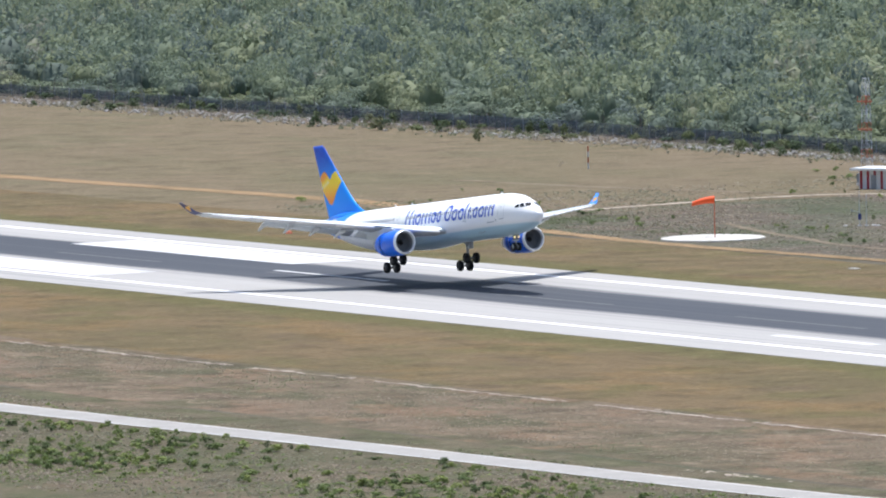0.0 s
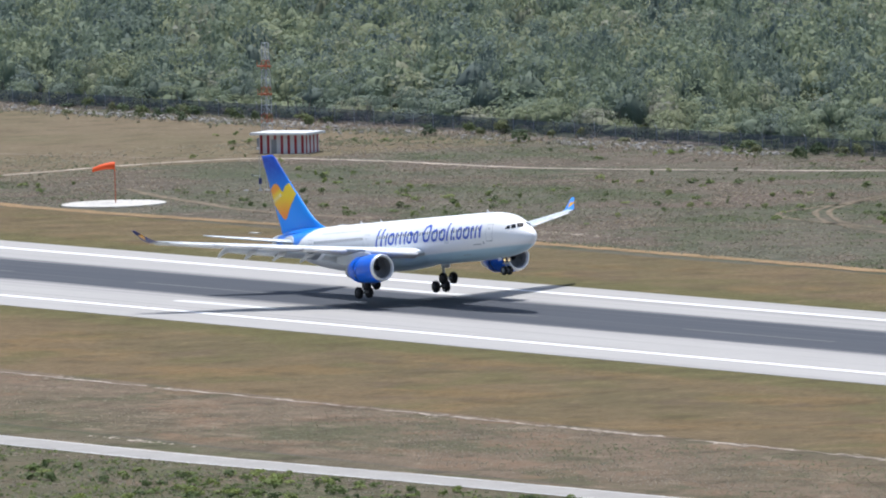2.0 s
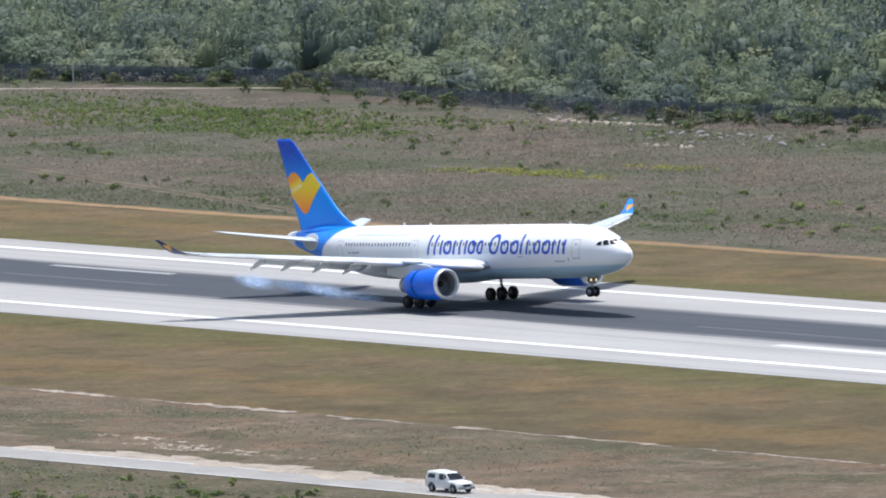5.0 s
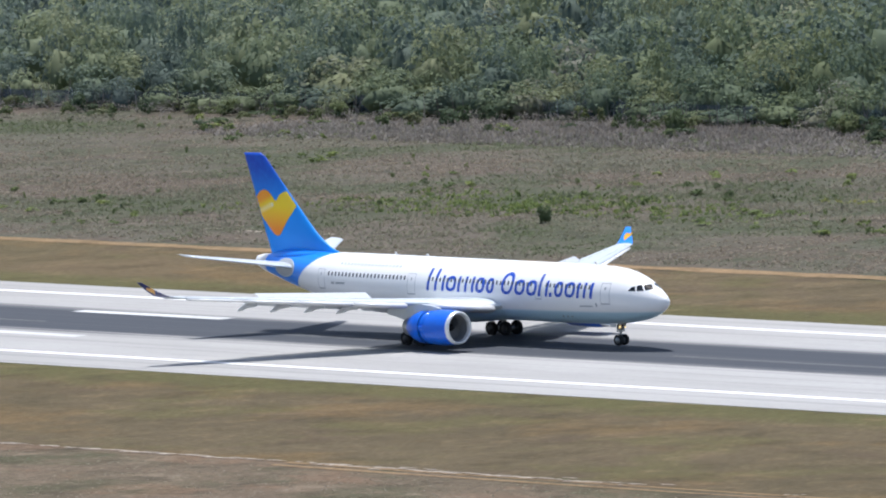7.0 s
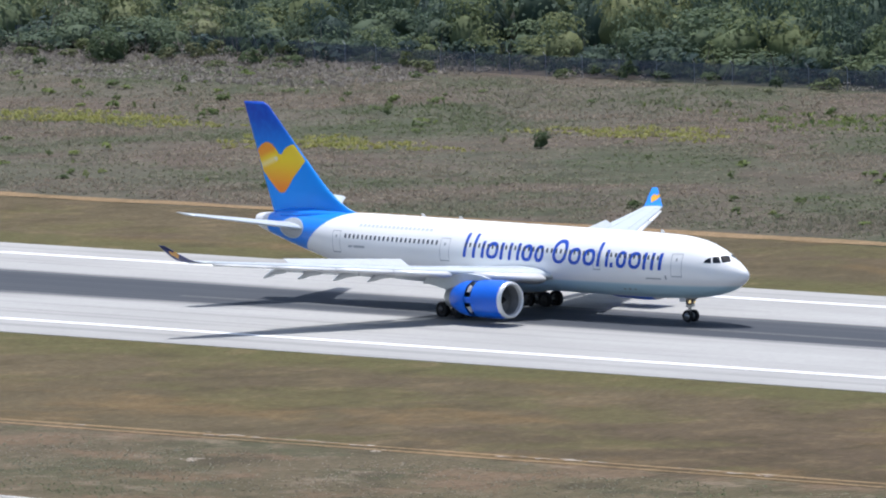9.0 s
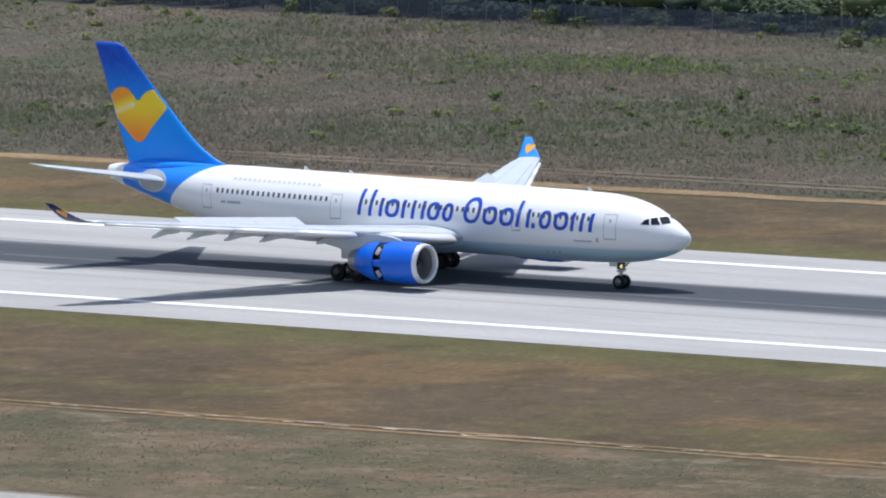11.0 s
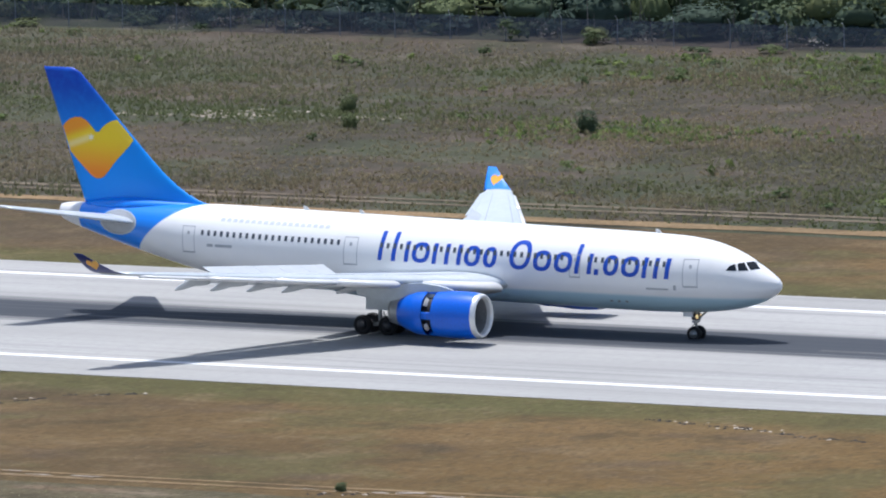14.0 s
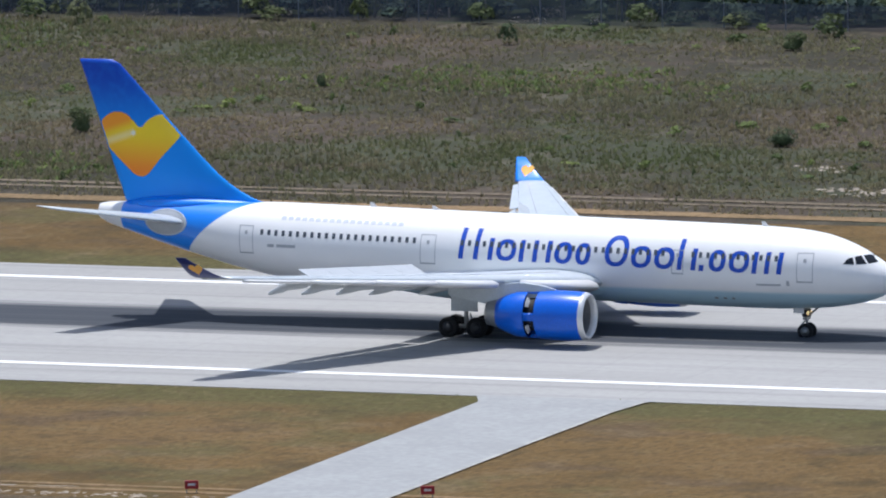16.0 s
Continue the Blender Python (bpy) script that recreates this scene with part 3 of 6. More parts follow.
def body_at(s):
    """Height of the axis and radius of the fuselage, s metres behind the nose."""
    for i in range(len(PROFILE) - 1):
        a, b = PROFILE[i], PROFILE[i + 1]
        if s <= b[0]:
            p, q = PROFILE[max(i - 1, 0)], PROFILE[min(i + 2, len(PROFILE) - 1)]
            w = b[0] - a[0]
            t = (s - a[0]) / w
            out = []
            for k in (1, 2):
                d = (b[k] - a[k]) / w
                da = d if p is a else ((a[k] - p[k]) / (a[0] - p[0]) + d) / 2
                db = d if q is b else ((q[k] - b[k]) / (q[0] - b[0]) + d) / 2
                if w > 10:
                    da = db = d
                out.append((2 * t ** 3 - 3 * t ** 2 + 1) * a[k] + (t ** 3 - 2 * t ** 2 + t) * da * w + (3 * t ** 2 - 2 * t ** 3) * b[k] + (t ** 3 - t ** 2) * db * w)
            return (out[0] + out[1]) / 2, (out[0] - out[1]) / 2
    return 7.0, 0.48


def slim(s):
    """The nose is a little narrower than it is deep."""
    return 0.93 + 0.07 * min(max(s - 2.0, 0.0) / 6.0, 1.0)


def tilt(s):
    return -0.0155 * (45.0 - s)


def on_body(s, z, side, off=0.012):
    """The point of the skin at that station and height, off metres proud of it."""
    zc, r = body_at(s)
    k = max(-0.995, min(0.995, (z - zc) / r))
    return Vector((NOSE - s, side * math.sqrt(1 - k * k) * (r * slim(s) + off), zc + k * (r + off)))


def skin(bm, corners, side, n=3, off=0.012, mat=0):
    """A patch of skin between four (s, z) corners."""
    (s0, z0), (s1, z1), (s2, z2), (s3, z3) = corners
    grid = []
    for i in range(n + 1):
        v, row = i / n, []
        for j in range(n + 1):
            u = j / n
            s = (s0 * (1 - u) + s1 * u) * (1 - v) + (s3 * (1 - u) + s2 * u) * v
            z = (z0 * (1 - u) + z1 * u) * (1 - v) + (z3 * (1 - u) + z2 * u) * v
            row.append(bm.verts.new(on_body(s, z, side, off)))
        grid.append(row)
    for a, b in zip(grid, grid[1:]):
        for j in range(n):
            bm.faces.new((a[j], a[j + 1], b[j + 1], b[j])).material_index = mat
    return bm


def P(s, y, z):
    return Vector((NOSE - s, y, z))


WINDOW = paint("cabin_window_glass", (0.10, 0.115, 0.14), 0.15, 0, 0.1)
airliner = tagged(new("airliner"), "white twin-engined airliner with a blue tail, landing on the runway", "airplane")


TALL_BAR, PAIR, TRIO = ((0.5, 2.0),), ((0.0, 2.0), (1.0, 1.42)), ((0.0, 1.42), (0.5, 1.42), (1.0, 1.42))
TITLE = [(1.55, 2.0, TALL_BAR), (1.6, 2.0, PAIR), (1.65, 1.42, "ring"), (2.5, 1.42, TRIO), (1.5, 1.42, "ring"), (1.3, 1.42, "ring"), (0.75, 0, ()), (1.9, 2.0, "ring"), (1.65, 1.42, "ring"), (1.65, 1.42, "ring"),
         (1.55, 2.0, PAIR), (0.66, 0.40, ((0.0, 0.40),)), (1.4, 1.42, "ring"), (1.65, 1.42, "ring"), (2.3, 1.42, TRIO)]


def fuselage():
    bm = bmesh.new()
    stations = sorted({round(a[0] + (b[0] - a[0]) * k / 4, 3) for a, b in zip(PROFILE, PROFILE[1:]) for k in range(5)})
    rings = []
    for s in stations:
        zc, r = body_at(s)
        rings.append([P(s, slim(s) * r * math.sin(t), zc + r * math.cos(t)) for t in (2 * math.pi * k / 64 for k in range(64))])
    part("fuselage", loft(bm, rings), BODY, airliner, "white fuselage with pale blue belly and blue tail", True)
    bm = bmesh.new()
    rings = []
    for i in range(25):
        u = i / 24
        s = 18.2 + 20.0 * u
        k = max(math.sin(math.pi * u), 0.0) ** 0.6
        rings.append([P(s, (1.3 + 1.85 * k) * math.sin(t), 3.30 + (0.15 + 1.42 * k) * math.cos(t)) for t in (2 * math.pi * j / 40 for j in range(40))])
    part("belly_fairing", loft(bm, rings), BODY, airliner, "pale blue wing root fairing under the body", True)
    # cockpit panes, three a side
    for side in (-1, 1):
        for quad in (((1.46, 5.36), (1.95, 5.28), (2.40, 5.80), (2.03, 5.82)), ((2.05, 5.27), (2.66, 5.25), (2.86, 5.73), (2.50, 5.80)), ((2.78, 5.25), (3.48, 5.28), (3.26, 5.61), (2.96, 5.70))):
            part("cockpit_window", skin(bmesh.new(), quad, side, 4, 0.015), GLASS, airliner, "black cockpit glass")
        spots = [33.6 + 0.53 * k for k in range(22)] + [7.9 + 0.53 * k for k in range(43) if not 14.0 < 7.9 + 0.53 * k < 15.6]
        for s in spots:
            w, h, z = 0.11, 0.18, 6.17 + tilt(s)
            part("cabin_window", skin(bmesh.new(), ((s - w, z - h), (s + w, z - h), (s + w, z + h), (s - w, z + h)), side, 1, 0.02), WINDOW, airliner)
        for s, w, h in ((5.95, 0.55, 0.98), (14.8, 0.42, 0.80), (32.6, 0.55, 0.98), (45.9, 0.52, 0.95)):
            zc = 5.62 + tilt(s)
            bm = bmesh.new()
            e = 0.045
            skin(bm, ((s - w, zc + h), (s + w, zc + h), (s + w, zc + h - e), (s - w, zc + h - e)), side)
            skin(bm, ((s - w, zc - h), (s + w, zc - h), (s + w, zc - h + 2.2 * e), (s - w, zc - h + 2.2 * e)), side)
            skin(bm, ((s - w, zc - h), (s - w + e, zc - h), (s - w + e, zc + h), (s - w, zc + h)), side, 6)
            skin(bm, ((s + w - e, zc - h), (s + w, zc - h), (s + w, zc + h), (s + w - e, zc + h)), side, 6)
            skin(bm, ((s - 0.1, zc + 0.35), (s + 0.1, zc + 0.35), (s + 0.1, zc + 0.6), (s - 0.1, zc + 0.6)), side, 2)
            part("cabin_door", bm, SEAM, airliner, "outlined white cabin door")
        # titles as plain slanted bars and rings of the lettering's size and colour
        direction = 1 if side < 0 else -1
        pos, z0, thick_by = 0.0, 5.12, 0.33
        for width, tall, shape in TITLE:
            a = (30.9 if side < 0 else 7.4) - direction * pos
            wide = width - 0.24
            pos += width
            if not tall:
                continue
            at = lambda u, v: (a - direction * (u + 0.10 * v), z0 + v + tilt(a))
            if shape == "ring":
                bm = bmesh.new()
                loops = []
                for inset in (0.0, thick_by):
                    rx, rz = wide / 2 - inset, tall / 2 - inset * 0.85
                    loops.append([bm.verts.new(on_body(*at(wide / 2 + rx * math.copysign(abs(math.cos(q)) ** 0.85, math.cos(q)), tall / 2 + rz * math.copysign(abs(math.sin(q)) ** 0.85, math.sin(q))), side, 0.012)) for q in (2 * math.pi * k / 32 for k in range(32))])
                for k in range(32):
                    bm.faces.new((loops[0][k], loops[0][(k + 1) % 32], loops[1][(k + 1) % 32], loops[1][k]))
                part("title_ring", bm, LETTER, airliner, "slanted blue title ring")
            else:
                for u, h in shape:
                    u0 = u * (wide - thick_by)
                    part("title_bar", skin(bmesh.new(), (at(u0, 0), at(u0 + thick_by, 0), at(u0 + thick_by, h), at(u0, h)), side, 6), LETTER, airliner, "slanted blue title bar")
        for k in range(18):
            s = 34.6 + 0.5 * k
            z = 7.15 + tilt(s)
            part("small_title_bar", skin(bmesh.new(), ((s, z - 0.11), (s + 0.34, z - 0.11), (s + 0.34, z + 0.11), (s, z + 0.11)), side, 2), PALE_MARK, airliner, "pale blue bar of small lettering")
        for s0, s1, z0, z1 in ((42.2, 43.6, 5.2, 5.40), (43.8, 44.3, 5.2, 5.40), (7.6, 9.3, 3.78, 3.90), (7.0, 7.2, 3.8, 4.15)):
            part("mark_bar", skin(bmesh.new(), ((s0, z0), (s1, z0), (s1, z1), (s0, z1)), side, 2), SEAM, airliner, "grey bar of small markings")
        for s in (11.0, 11.6, 12.2):
            part("vent", skin(bmesh.new(), ((s, 2.72), (s + 0.22, 2.72), (s + 0.22, 2.84), (s, 2.84)), side, 1), MID, airliner, "small dark vent")
    for s, h in ((9.5, 0.30), (33.0, 0.26), (37.5, 0.30)):
        zc, r = body_at(s)
        bm = loft(bmesh.new(), [[P(s - 0.25, -0.03, zc + r - 0.05), P(s - 0.25, 0.03, zc + r - 0.05), P(s + 0.25, 0.03, zc + r - 0.05), P(s + 0.25, -0.03, zc + r - 0.05)],
                                [P(s + 0.1, -0.02, zc + r + h), P(s + 0.1, 0.02, zc + r + h), P(s + 0.32, 0.02, zc + r + h), P(s + 0.32, -0.02, zc + r + h)]])
        part("antenna", bm, WHITE, airliner, "small white blade antenna")


def thick(u, tc):
    return 5 * tc * (0.2969 * math.sqrt(u) - 0.126 * u - 0.3516 * u * u + 0.2843 * u ** 3 - 0.1015 * u ** 4)


US = (0.0, 0.006, 0.02, 0.05, 0.1, 0.18, 0.28, 0.4, 0.55, 0.7, 0.84, 0.95)


def foil(lead, chord, tc, y, z, u0=0.0, u1=1.0, upright=False):
    """A ring of points round a wing section."""
    us = [u for u in US if u0 <= u <= u1]
    us = ([u0] if us[0] > u0 else []) + us + ([u1] if us[-1] < u1 else [])
    top = [(lead + u * chord, thick(u, tc) * chord + 0.008) for u in us]
    low = [(lead + u * chord, -0.62 * thick(u, tc) * chord - 0.008) for u in reversed(us)]
    if upright:
        low = [(lead + u * chord, -thick(u, tc) * chord - 0.008) for u in reversed(us)]
        return [P(s, d, z) for s, d in top + low]
    return [P(s, y, z + d) for s, d in top + low]


def lead_s(e):
    return 20.3 + (e - 2.6) * 0.602


def trail_s(e):
    return 31.0 + (e - 2.6) * 0.115 if e < 9.6 else 31.8 + (e - 9.6) * 0.352


def wing_z(e):
    return 3.60 + (e - 2.6) * 0.106


WINGS, SPOILERS, BOGIES, LEGS, SLEEVES = [], [], [], [], []


def sub(name, bm, mat, wing, root, label="", smooth=False):
    """A part of a wing, in the wing's space."""
    bmesh.ops.translate(bm, verts=bm.verts, vec=-root)
    return part(name, bm, mat, wing, label, smooth)


def wing(side):
    root = P(28.0, side * 2.4, 3.6)
    etas = (1.6, 2.6, 4.5, 7, 9.6, 13, 17, 21, 25, 28.2, 28.9)
    bm = loft(bmesh.new(), [foil(lead_s(e), trail_s(e) - lead_s(e), 0.145 - 0.0016 * e, side * e, wing_z(e), 0, 0.86) for e in etas])
    bmesh.ops.translate(bm, verts=bm.verts, vec=-root)
    w = part("wing", bm, LIGHT, airliner, "pale grey swept wing with flaps and slats out", True)
    w.location = root
    WINGS.append((w, side, root))
    for a, b in ((3.4, 8.4), (10.4, 14.6), (14.7, 18.9), (19.0, 23.4), (23.5, 27.9)):
        rings = []
        for e in (a, (a + b) / 2, b):
            c = trail_s(e) - lead_s(e)
            pts = foil(lead_s(e) - 0.055 * c - 0.1, c, 0.15 - 0.0016 * e, side * e, wing_z(e) - 0.022 * c - 0.10, 0, 0.13)
            rings.append(pts)
        sub("slat", loft(bmesh.new(), rings), WHITE, w, root, "white leading edge slat, extended", True)
    for a, b, drop in ((3.0, 9.3, 0.5), (9.8, 20.6, 0.5)):
        rings = []
        for e in (a, (a + b) / 2, b):
            c = trail_s(e) - lead_s(e)
            s0, z0 = lead_s(e) + 0.905 * c, wing_z(e) - 0.09
            fl = 0.16 * c + 0.20
            rings.append([P(s0 + fl * u, side * e, z0 - fl * u * drop + d) for u, d in ((0, 0.05), (0.2, 0.14), (0.6, 0.08), (1, 0.01), (0.6, -0.08), (0.2, -0.10))])
        sub("flap", loft(bmesh.new(), rings), LIGHT, w, root, "pale trailing edge flap, lowered", True)
    rings = []
    for e in (20.9, 24.5, 28.2):
        c = trail_s(e) - lead_s(e)
        rings.append([P(lead_s(e) + c * (0.862 + 0.155 * u), side * e, wing_z(e) - 0.03 - 0.10 * u + d) for u, d in ((0, 0.06), (1, 0.01), (1, -0.01), (0, -0.05))])
    sub("aileron", loft(bmesh.new(), rings), LIGHT, w, root)
    for u0, u1 in ((0.16, 0.168), (0.60, 0.608)):
        rings = []
        for e in (4.0, 9.6, 15.0, 21.0, 27.8):
            c = trail_s(e) - lead_s(e)
            tc = 0.145 - 0.0016 * e
            rings.append([P(lead_s(e) + u * c, side * e, wing_z(e) + thick(u, tc) * c + dz) for u, dz in ((u0, 0.016), (u1, 0.016), (u1, 0.004), (u0, 0.004))])
        sub("panel_seam", loft(bmesh.new(), rings), MID, w, root, "dark panel seam along the wing")
    for e, l in ((6.2, 3.9), (11.6, 3.4), (14.6, 3.2), (17.7, 3.0), (20.7, 2.8)):
        c = trail_s(e) - lead_s(e)
        s0, z0 = lead_s(e) + 0.62 * c, wing_z(e) - 0.30
        rings = []
        for i in range(9):
            u = i / 8
            r = 0.03 + 0.24 * math.sin(math.pi * min(1, u * 0.9 + 0.08)) ** 0.8
            rings.append([P(s0 + l * u, side * e + 0.55 * r * math.cos(t), z0 - 0.16 - max(0, u - 0.45) * 1.2 + 1.25 * r * math.sin(t)) for t in (math.pi * k / 5 for k in range(10))])
        sub("flap_track_fairing", loft(bmesh.new(), rings), GREY, w, root, "grey canoe fairing under the flap", True)
    for a, b in ((5.4, 8.9), (10.0, 11.98), (12.0, 13.98), (14.0, 15.98), (16.0, 17.98), (18.0, 20.2)):
        bm = bmesh.new()
        lo, hi = [], []
        hinge = None
        for e in (a, b):
            c = trail_s(e) - lead_s(e)
            s0 = lead_s(e) + 0.70 * c
            z0 = wing_z(e) + thick(0.70, 0.145 - 0.0016 * e) * c + 0.03
            d = 0.17 * c
            pt = [P(s0, side * e, z0), P(s0 + d, side * e, z0 - 0.055 * c), P(s0 + d, side * e, z0 - 0.055 * c - 0.05), P(s0, side * e, z0 - 0.06)]
            lo.append(pt)
            hinge = hinge or pt[0]
        loft(bm, lo)
        bmesh.ops.translate(bm, verts=bm.verts, vec=-hinge)
        sp = part("spoiler", bm, GREY, w, "pale spoiler panel on the wing")
        sp.location = hinge - root
        axis = (lo[1][0] - lo[0][0]).normalized() * side
        SPOILERS.append((sp, hinge - root, axis, 16.0 if a < 9 else 50.0))
    # winglet, canted outwards
    rings = []
    for u in (0.0, 0.12, 0.3, 0.6, 1.0):
        e = 28.85 + 0.25 * min(u * 6, 1) + 1.75 * u
        zz = wing_z(28.9) + 1.52 * u ** 1.15
        s0 = lead_s(28.9) + 2.3 * u ** 0.9
        ch = 2.45 * (1 - u) + 0.70 * u
        ring = []
        for k in US:
            ring.append(P(s0 + k * ch, side * (e + thick(k, 0.06) * ch), zz))
        for k in reversed(US):
            ring.append(P(s0 + k * ch, side * (e - thick(k, 0.06) * ch - 0.01), zz))
        rings.append(ring)
    sub("winglet", loft(bmesh.new(), rings), NAVY if side < 0 else BLUE, w, root, "blue upswept winglet", True)
    bm = bmesh.new()
    q = [2 * math.pi * k / 28 for k in range(28)]
    lift_off = 0.075 if side < 0 else -0.075
    vs = []
    for t in q:
        ss = 1.74 + 0.030 * 16 * math.sin(t) ** 3
        zz = 0.70 + 0.026 * (13 * math.cos(t) - 5 * math.cos(2 * t) - 2 * math.cos(3 * t) - math.cos(4 * t))
        vs.append(bm.verts.new(P(lead_s(28.9) + ss + 0.1, side * (29.10 + 1.75 * (zz / 1.52) ** 0.87 + lift_off), wing_z(28.9) + zz)))
    bm.faces.new(vs)
    sub("winglet_heart", bm, HEART_SMALL, w, root, "small gold heart on the winglet")


HEART_SMALL = paint("small_gold_paint", (0.86, 0.42, 0.02), 0.3, 0, 0.05)


def engine(side):
    y0, z0, s0 = side * 9.37, 2.20, 18.5
    ring = lambda s, r, n=40, dz=0.0: [P(s, y0 + r * math.sin(t), z0 + dz + r * math.cos(t)) for t in (2 * math.pi * k / n for k in range(n))]
    e = part("engine", loft(bmesh.new(), [ring(s0 + a, r) for a, r in ((0.36, 1.58), (0.9, 1.63), (1.7, 1.66), (2.6, 1.64), (3.45, 1.58))], False), ENGINE_BLUE, airliner, "blue engine cowling with a silver lip", True)
    part("intake_lip", loft(bmesh.new(), [ring(s0 + a, r) for a, r in ((0.36, 1.58), (0.18, 1.545), (0.05, 1.47), (0.0, 1.40), (0.04, 1.33), (0.2, 1.27), (0.45, 1.25))], False), CHROME, e, "polished silver intake lip", True)
    part("intake_duct", loft(bmesh.new(), [ring(s0 + a, r) for a, r in ((0.45, 1.25), (1.0, 1.24), (1.6, 1.23))], False), MID, e, "grey intake duct", True)
    bm = bmesh.new()
    for k in range(26):
        a = 2 * math.pi * k / 26
        pts = []
        for r, w, tw in ((0.3, 0.06, 0.2), (1.22, 0.12, 0.34)):
            for sg in (-1, 1):
                pts.append(P(s0 + 1.35 + sg * tw * 0.5, y0 + r * math.sin(a + sg * w), z0 + r * math.cos(a + sg * w)))
        bm.faces.new([bm.verts.new(pts[i]) for i in (0, 1, 3, 2)])
    loft(bm, [ring(s0 + 1.62, 1.24), ring(s0 + 1.66, 0.05)])
    part("fan", bm, MID, e, "dark grey fan blades")
    part("spinner", loft(bmesh.new(), [ring(s0 + a, r, 20) for a, r in ((0.75, 0.02), (0.9, 0.14), (1.15, 0.28), (1.4, 0.36))]), BLACK, e, "dark spinner", True)
    part("rear_cowling", loft(bmesh.new(), [ring(s0 + a, r) for a, r in ((4.25, 1.55), (4.7, 1.54), (5.1, 1.495), (5.8, 1.27), (6.4, 1.0))], False), ENGINE_BLUE, e, "blue rear cowling", True)
    part("nozzle", loft(bmesh.new(), [ring(s0 + a, r) for a, r in ((6.4, 0.985), (6.9, 0.86), (7.2, 0.80), (7.2, 0.72), (6.2, 0.7))], False), STEEL, e, "bare metal nozzle ring", True)
    # solid core, painted black for the shade inside the reverser openings
    part("reverser_core", loft(bmesh.new(), [ring(s0 + a, r) for a, r in ((3.4, 1.12), (4.3, 1.08), (6.3, 0.55))]), BLACK, e, "black core painted as the shade inside the reverser", True)
    # four beams stand between the reverser openings, one sleeve segment closes each opening
    for q in range(4):
        a0, a1 = math.pi / 2 * q, math.pi / 2 * (q + 1)
        arc = lambda s, r, b0, b1, n=8: [P(s, y0 + r * math.sin(b0 + (b1 - b0) * k / n), z0 + r * math.cos(b0 + (b1 - b0) * k / n)) for k in range(n + 1)]
        part("reverser_beam", loft(bmesh.new(), [arc(s0 + s, r, a0 - 0.17, a0 + 0.17, 4) + arc(s0 + s, r - 0.3, a0 + 0.17, a0 - 0.17, 4) for s, r in ((3.44, 1.58), (3.85, 1.55), (4.26, 1.52))]), ENGINE_BLUE, e, "", True)
        part("blocker_door", loft(bmesh.new(), [arc(s0 + 4.14, 1.40, a0 + 0.5, a1 - 0.5) + arc(s0 + 4.2, 1.36, a1 - 0.5, a0 + 0.5), arc(s0 + 3.98, 1.16, a0 + 0.55, a1 - 0.55) + arc(s0 + 4.04, 1.10, a1 - 0.55, a0 + 0.55)]), WHITE, e, "white inner blocker door")
        sl = part("reverser_sleeve", loft(bmesh.new(), [arc(s0 + s, r, a0 + 0.165, a1 - 0.165) + arc(s0 + s, r - 0.04, a1 - 0.165, a0 + 0.165) for s, r in ((3.44, 1.545), (3.85, 1.52), (4.27, 1.48))]), ENGINE_BLUE, e, "blue reverser sleeve segment", True)
        SLEEVES.append(sl)
    rings = []
    for s, zt, zb, w in ((20.9, 3.9, 3.5, 0.10), (21.9, 4.15, 3.4, 0.24), (23.4, 4.3, 3.2, 0.28), (25.7, 4.1, 2.8, 0.26), (28.5, 3.95, 3.3, 0.12)):
        rings.append([P(s, y0 - w, zb), P(s, y0 + w, zb), P(s, y0 + w * 0.8, zt), P(s, y0 - w * 0.8, zt)])
    part("pylon", loft(bmesh.new(), rings), LIGHT, airliner, "pale grey engine pylon", False)


# near black on the main wheels: the wing's shade is put into their hubs
HUB = paint("dark_metal_and_shaded_hub", (0.06, 0.062, 0.07), 0.5, 0.4, 0.1)


def wheel_mesh(r, w, name, hub=None):
    bm = bmesh.new()
    n = 24
    ring = lambda rr, y: [Vector((rr * math.sin(t), y, rr * math.cos(t))) for t in (2 * math.pi * k / n for k in range(n))]
    loft(bm, [ring(q * r, y * w) for q, y in ((0.58, -0.42), (0.80, -0.5), (0.95, -0.44), (1.0, -0.25), (1.0, 0.25), (0.95, 0.44), (0.80, 0.5), (0.58, 0.42))], False)
    loft(bm, [ring(q * r, y * w) for q, y in ((0.05, -0.42), (0.25, -0.44), (0.32, -0.32), (0.52, -0.32), (0.58, -0.42))], True, mat=1)
    loft(bm, [ring(q * r, y * w) for q, y in ((0.58, 0.42), (0.52, 0.32), (0.32, 0.32), (0.25, 0.44), (0.05, 0.42))], True, mat=1)
    bmesh.ops.recalc_face_normals(bm, faces=bm.faces)
    me = bpy.data.meshes.new(name)
    bm.to_mesh(me)
    bm.free()
    me.materials.append(RUBBER), me.materials.append(hub or HUB)
    me.shade_smooth()
    return me


